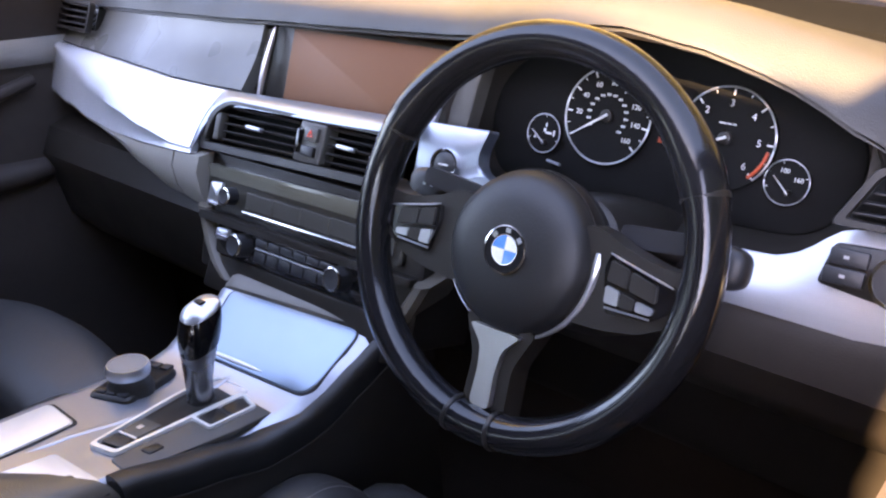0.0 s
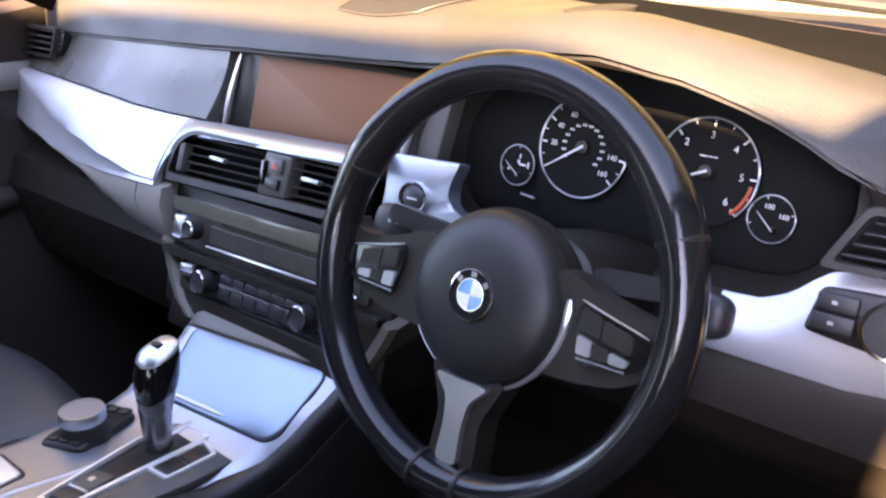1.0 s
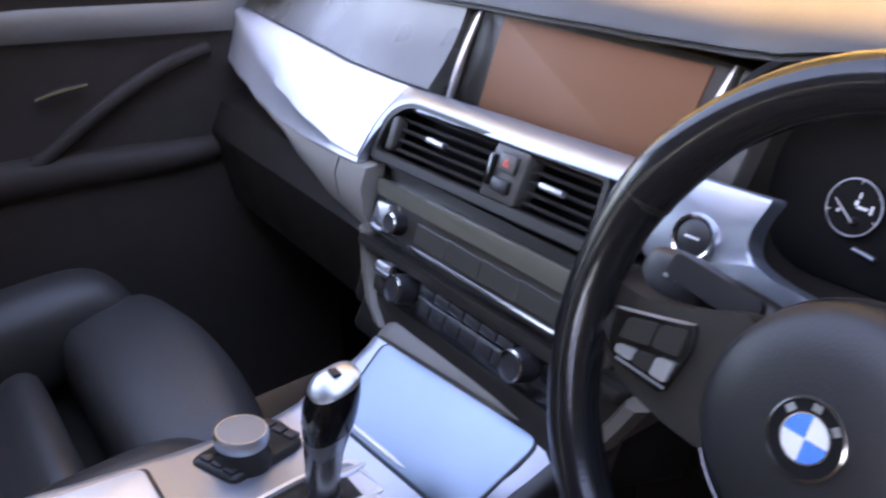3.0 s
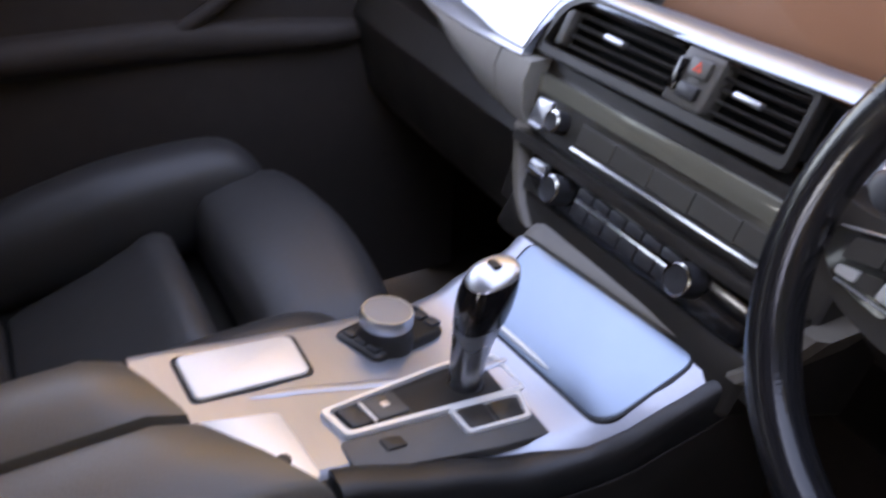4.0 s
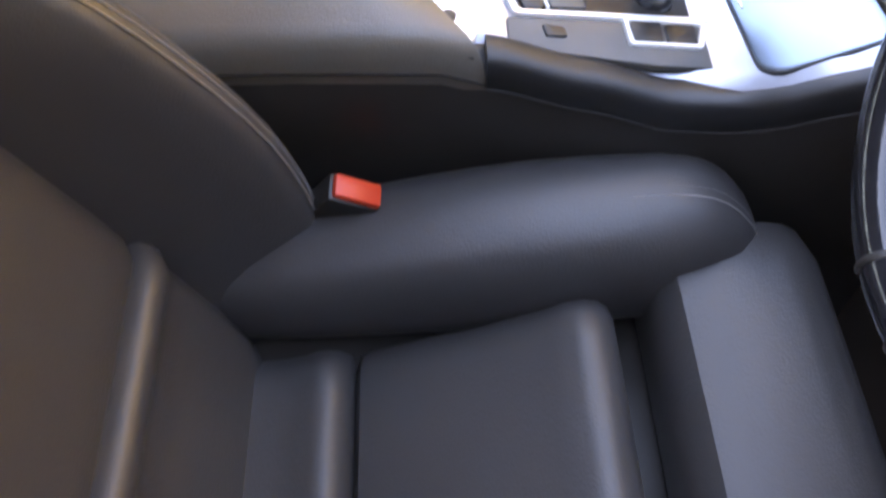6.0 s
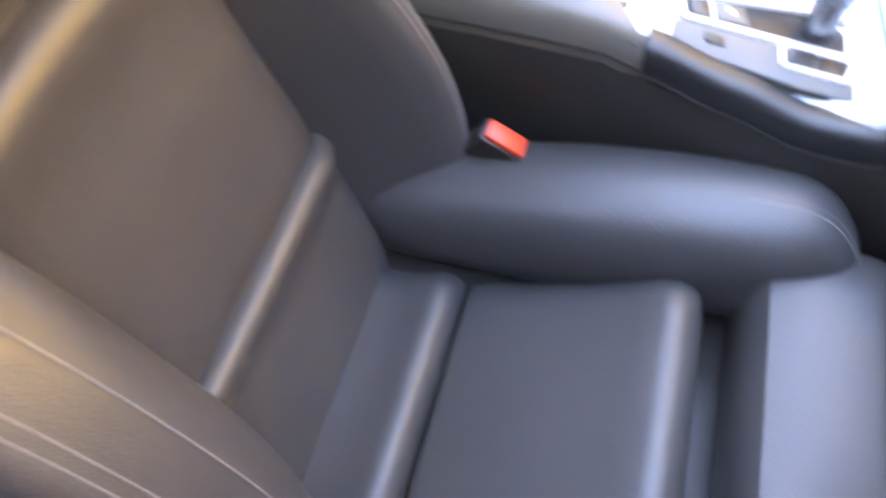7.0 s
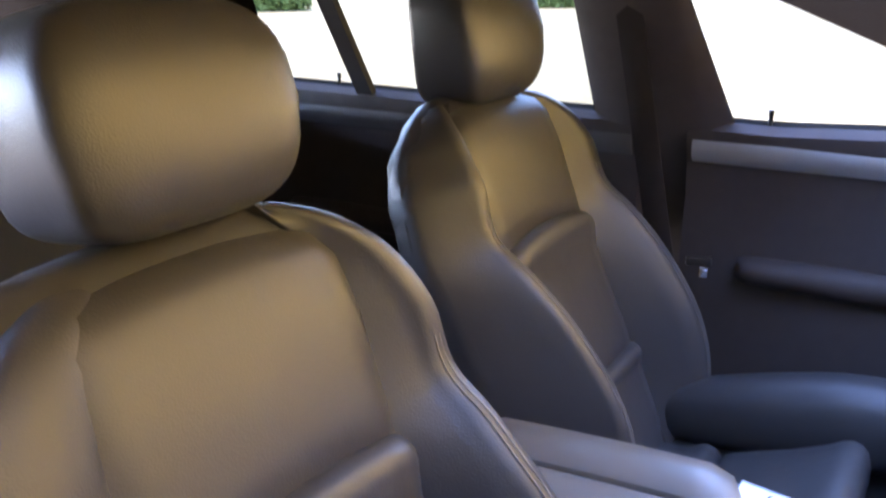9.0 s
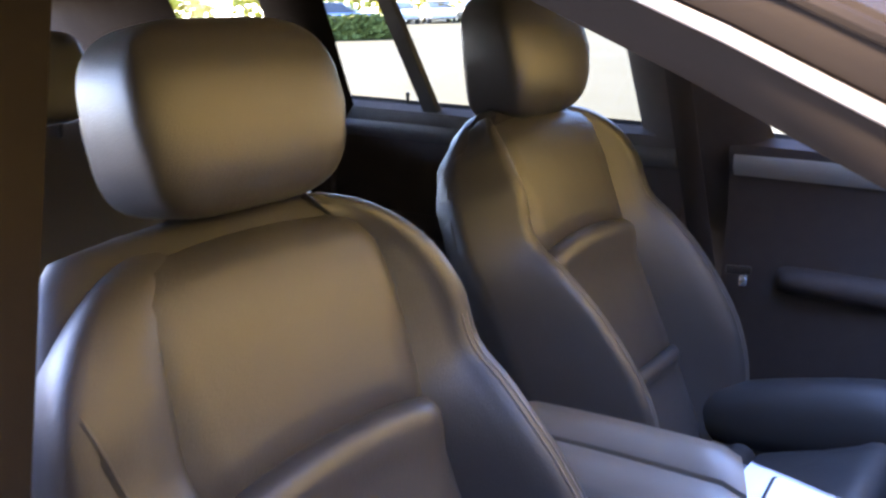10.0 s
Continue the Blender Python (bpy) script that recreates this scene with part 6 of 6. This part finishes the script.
def build_belt():
    b = thing("seat_belt", (-0.68, -0.6, 0.3), "black seat belt hanging on centre pillar", "seat belt")
    rows = []
    for t in span(0, 1.12, 16):
        c = Vector((-0.655 - 0.03 * (1 - t) + 0.03 * t, -0.60 - 0.10 * t, 0.42 + 0.66 * t))
        rows.append([c + Vector((0.0, -0.023, 0.0)), c + Vector((0.006, 0.0, 0)), c + Vector((0.0, 0.023, 0.0))])
    WEB = material("belt_webbing", (0.042, 0.034, 0.032), 0.9, spec=0.1, bump=0.3, bump_scale=1500)
    part("webbing", thick(rows, (-0.0015, 0, 0)), WEB, b, "black woven webbing")
    part("tongue", rbox(-0.002, 0.002, -0.007, 0.007, -0.006, 0.014, 0.0015, m=pose(-0.640, -0.540, 0.575, 0, 0, 20)), CHROME, b, "chrome belt tongue")
    part("tongue_grip", rbox(-0.005, 0.005, -0.022, 0.022, 0.014, 0.030, 0.003, m=pose(-0.642, -0.550, 0.575, 0, 0, 20)), PLASTIC, b)


build_belt()

# ---------------------------------------------------------------- outside
bm = bmesh.new()
rad = [0, 2, 4, 8, 14, 22, 34, 50, 80, 150, 400, 1500]


def ground_z(d):
    return -0.30 + 0.016 * min(max(0.0, d - 6), 90)


rows = [[Vector((r * math.cos(a), r * math.sin(a), ground_z(r))) for a in span(0, math.tau * 47 / 48, 48)] for r in rad[1:]]
loft(rows, True, False, bm)
bm.faces.new([v for v in bm.verts][:48])
structure("ground", bm, ASPHALT, "sunlit grey parking ground", "ground")
rows = []
for y in span(0.50, 1.62, 14):
    t = (y - 0.50) / 1.12
    rows.append([Vector((x * (0.80 - 0.14 * t * t), y - 0.10 * abs(x) ** 2 * t, 0.815 - 0.10 * t - 0.16 * t ** 4 - 0.05 * abs(x) ** 3)) for x in span(-1, 1, 17)])
structure("bonnet", thick(rows, (0, 0, -0.05)), PAINT, "silver car bonnet beyond the windscreen", "car body")
structure("nose", rbox(-0.72, 0.72, 1.40, 1.60, -0.10, 0.58, 0.08, 3), PAINT, "silver front end below the bonnet", "car body")
rows = []
for y in span(-2.80, -0.372, 22):
    t = (y + 2.80) / 2.428
    zc = 1.235 + 0.040 * math.sin(math.pi * (0.12 + 0.78 * t)) - 0.04 * max(0, 0.2 - t) ** 2 * 25
    rows.append([Vector((x, y, zc - 0.060 * abs(x / 0.72) ** 3)) for x in span(-0.715, 0.715, 17)])
structure("roof_panel", thick(rows, (0, 0, -0.012)), PAINT, "silver painted roof panel", "car body")
# unseen roof sides, added and sized to keep sun off dash end and pillar
for side, tag in ((1, "east"), (-1, "west")):
    structure("roof_sun_block_" + tag, rbox(side * 0.715 - 0.02, side * 0.715 + 0.02, -2.70, -0.35, 1.14, 1.250, 0.012), PAINT, "unseen silver roof side added to block the sun", "car body")
structure("cowl_panel", rbox(-0.72, 0.72, 0.445, 0.56, 0.78, 0.835, 0.015), RUBBER, "black cowl panel under the windscreen", "car body")


def leaf_mass(name, centres, count, size, mat, label, category, spread, seed):
    """Foliage: many small tilted leaf clumps about the given centres."""
    rng = random.Random(seed)
    bm = bmesh.new()
    for _ in range(count):
        cx, cy, cz, r = centres[rng.randrange(len(centres))]
        d = Vector((rng.gauss(0, 1), rng.gauss(0, 1), rng.gauss(0, 1))).normalized() * r * rng.uniform(0.45, 1.0) ** 0.5
        p = Vector((cx, cy, cz)) + Vector((d.x * spread[0], d.y * spread[1], d.z * spread[2]))
        q = Euler((rng.uniform(0, 6.3), rng.uniform(0, 6.3), rng.uniform(0, 6.3))).to_matrix()
        k = size * rng.uniform(0.6, 1.4)
        vs = [bm.verts.new(p + q @ Vector(v) * k) for v in ((-0.5, -0.3, 0), (0.5, -0.35, 0.08), (0.35, 0.4, 0), (-0.3, 0.45, -0.1))]
        bm.faces.new(vs)
    return tagged(part(name, bm, mat), label, category, "", "stuff")


YELLOW = material("yellow_leaves", (0.53, 0.42, 0.18), 0.7, second=(0.38, 0.30, 0.125), scale=0.6, spec=0.2)
OLIVE = material("olive_leaves", (0.17, 0.14, 0.06), 0.7, second=(0.115, 0.10, 0.04), scale=0.6, spec=0.2)
GOLDEN = material("golden_leaves", (0.40, 0.33, 0.04), 0.7, second=(0.24, 0.24, 0.04), scale=0.5, spec=0.2)
PALE_GREEN = material("pale_green_leaves", (0.115, 0.125, 0.055), 0.7, second=(0.08, 0.088, 0.036), scale=1.0, spec=0.2)
HEDGE = material("hedge_leaves", (0.11, 0.13, 0.03), 0.7, second=(0.06, 0.09, 0.02), scale=3, spec=0.2)


def polar(az, d):
    a = radians(az)
    return 0.8 + d * math.cos(a), d * math.sin(a)


rng = random.Random(5)
cs = []
for az in span(150, 262, 40):
    x, y = polar(az + rng.uniform(-1, 1), rng.uniform(62, 72))
    cs.append((x, y, ground_z(65) + rng.uniform(2.2, 5.0), rng.uniform(2.5, 4.0)))
leaf_mass("distant_trees", cs, 18000, 0.5, GOLDEN, "sunlit yellow autumn trees beyond the parking ground", "trees", (1.2, 1.2, 1.0), 2)
# unseen trees added ahead: yellow for warm bounce, olive where the dash reflects less
for az0, az1, count, mat, text in ((115, 165, 17, YELLOW, "unseen yellow trees added ahead for warm bounce light"), (15, 112, 33, OLIVE, "unseen olive trees added ahead to dim the dash reflection")):
    cs = []
    for az in span(az0, az1, count):
        d = rng.uniform(13, 17)
        x, y = polar(az + rng.uniform(-1, 1), d)
        for h in (1.2, 3.6, 6.0, 8.4, 10.8, 13.0):
            cs.append((x, y, ground_z(d) + h * rng.uniform(0.85, 1.15), rng.uniform(1.4, 2.3)))
    leaf_mass("distant_trees", cs, 1040 * count, 0.60, mat, text, "trees", (1.2, 1.2, 1.0), 3)


# unseen trees added to cut light through the driver's window
cs = []
for az in span(-38, 32, 28):
    d = rng.uniform(9, 12)
    x, y = polar(az + rng.uniform(-1, 1), d)
    for h in (0.8, 2.4, 4.0, 5.6, 7.2, 8.8):
        cs.append((x, y, ground_z(d) + h * rng.uniform(0.85, 1.15), rng.uniform(1.2, 1.8)))
leaf_mass("added_tree_screen", cs, 24000, 0.45, PALE_GREEN, "unseen green trees added to dim the driver's side light", "trees", (1.2, 1.2, 1.0), 4)


def hedge(az0, az1, d, h, seed):
    cs = []
    for az in span(az0, az1, 26):
        x, y = polar(az, d)
        for k in range(3):
            cs.append((x, y, ground_z(d) + h * (0.2 + 0.3 * k), h * 0.32))
    return leaf_mass("hedge", cs, 5200, 0.14, HEDGE, "clipped low green hedge at the kerb", "hedge", (1.1, 1.1, 0.9), seed)


CAR_PAINTS = [material("car_paint", c, 0.28, metal=0.3, coat=0.6, rough_var=0.03) for c in ((0.62, 0.63, 0.64), (0.70, 0.70, 0.69), (0.40, 0.42, 0.44), (0.75, 0.75, 0.74), (0.05, 0.12, 0.33), (0.30, 0.31, 0.33))]
CAR_GLASS = material("car_glass", (0.02, 0.025, 0.03), 0.06, coat=0.5)


def build_car(x, y, z, heading, paint, label):
    c = thing("parked_car", (x, y, z), label, "car", "parked cars")
    M = pose(x, y, z, 0, 0, heading)
    rows = []
    for al, zb, zt, w in ((-2.15, 0.45, 0.70, 0.70), (-2.05, 0.30, 0.86, 0.82), (-1.2, 0.25, 0.92, 0.88), (0.6, 0.25, 0.95, 0.89), (1.7, 0.28, 0.98, 0.86), (2.1, 0.35, 0.92, 0.80), (2.2, 0.5, 0.75, 0.72)):
        rows.append([M @ Vector((s * w * k, al, q)) for s, k, q in ((-1, 0.9, zb), (-1, 1.0, (zb + zt) / 2), (-1, 0.93, zt), (1, 0.93, zt), (1, 1.0, (zb + zt) / 2), (1, 0.9, zb))])
    part("body", loft(rows), paint, c)
    rows = []
    for al, zt, w in ((-1.15, 0.90, 0.80), (-0.35, 1.36, 0.64), (0.2, 1.44, 0.62), (1.0, 1.40, 0.60), (1.75, 0.95, 0.72)):
        rows.append([M @ Vector((s * k, al, q)) for s, k, q in ((-1, 0.82, 0.88), (-1, w, zt), (1, w, zt), (1, 0.82, 0.88))])
    part("glasshouse", loft(rows), CAR_GLASS, c, "dark car windows")
    rows = []
    for al, zt, w in ((-0.32, 1.375, 0.63), (0.2, 1.455, 0.62), (1.0, 1.415, 0.60)):
        rows.append([M @ Vector((s * w, al, zt + k)) for s, k in ((-1, 0), (-1, 0.02), (1, 0.02), (1, 0))])
    part("roof", loft(rows), paint, c)
    for al in (-1.35, 1.35):
        for s in (-1, 1):
            W = M @ pose(s * 0.80, al, 0.32, 0, 90, 0)
            wh = part("wheel", lathe([(0.02, -0.10), (0.30, -0.10), (0.32, -0.07), (0.32, 0.07), (0.30, 0.10), (0.02, 0.10)], W, 20), RUBBER, c)
            part("rim", lathe([(0.20, -0.105), (0.20, 0.105), (0.05, 0.11), (0.01, 0.11)], W, 14), SATIN, wh)
    for s in (-1, 1):
        part("headlight", pillow(0.14, 0.05, 0.07, 0.6, 0.6, M @ Matrix.Translation((s * 0.62, -2.08, 0.70)), None, 12, 8), CAR_GLASS, c)
    return c


hedge(220.0, 226.0, 36, 0.9, 7)
hedge(200.5, 205.5, 34, 0.6, 8)
for k, (az, d, turn, paint, text) in enumerate(((219.6, 60, 12, 0, "silver"), (217.2, 60, 8, 3, "white"), (214.9, 60, 14, 1, "pale grey"), (212.6, 60, 10, 3, "white"), (210.2, 60, 12, 2, "grey"),
                                                (207.8, 61, 9, 5, "dark grey"), (223.4, 47, 75, 4, "blue"))):
    x, y = polar(az, d)
    a = radians(az)
    build_car(x, y, ground_z(math.hypot(x, y)), math.degrees(math.atan2(-math.cos(a), math.sin(a))) + turn, CAR_PAINTS[paint], text + " car parked in a row outside")
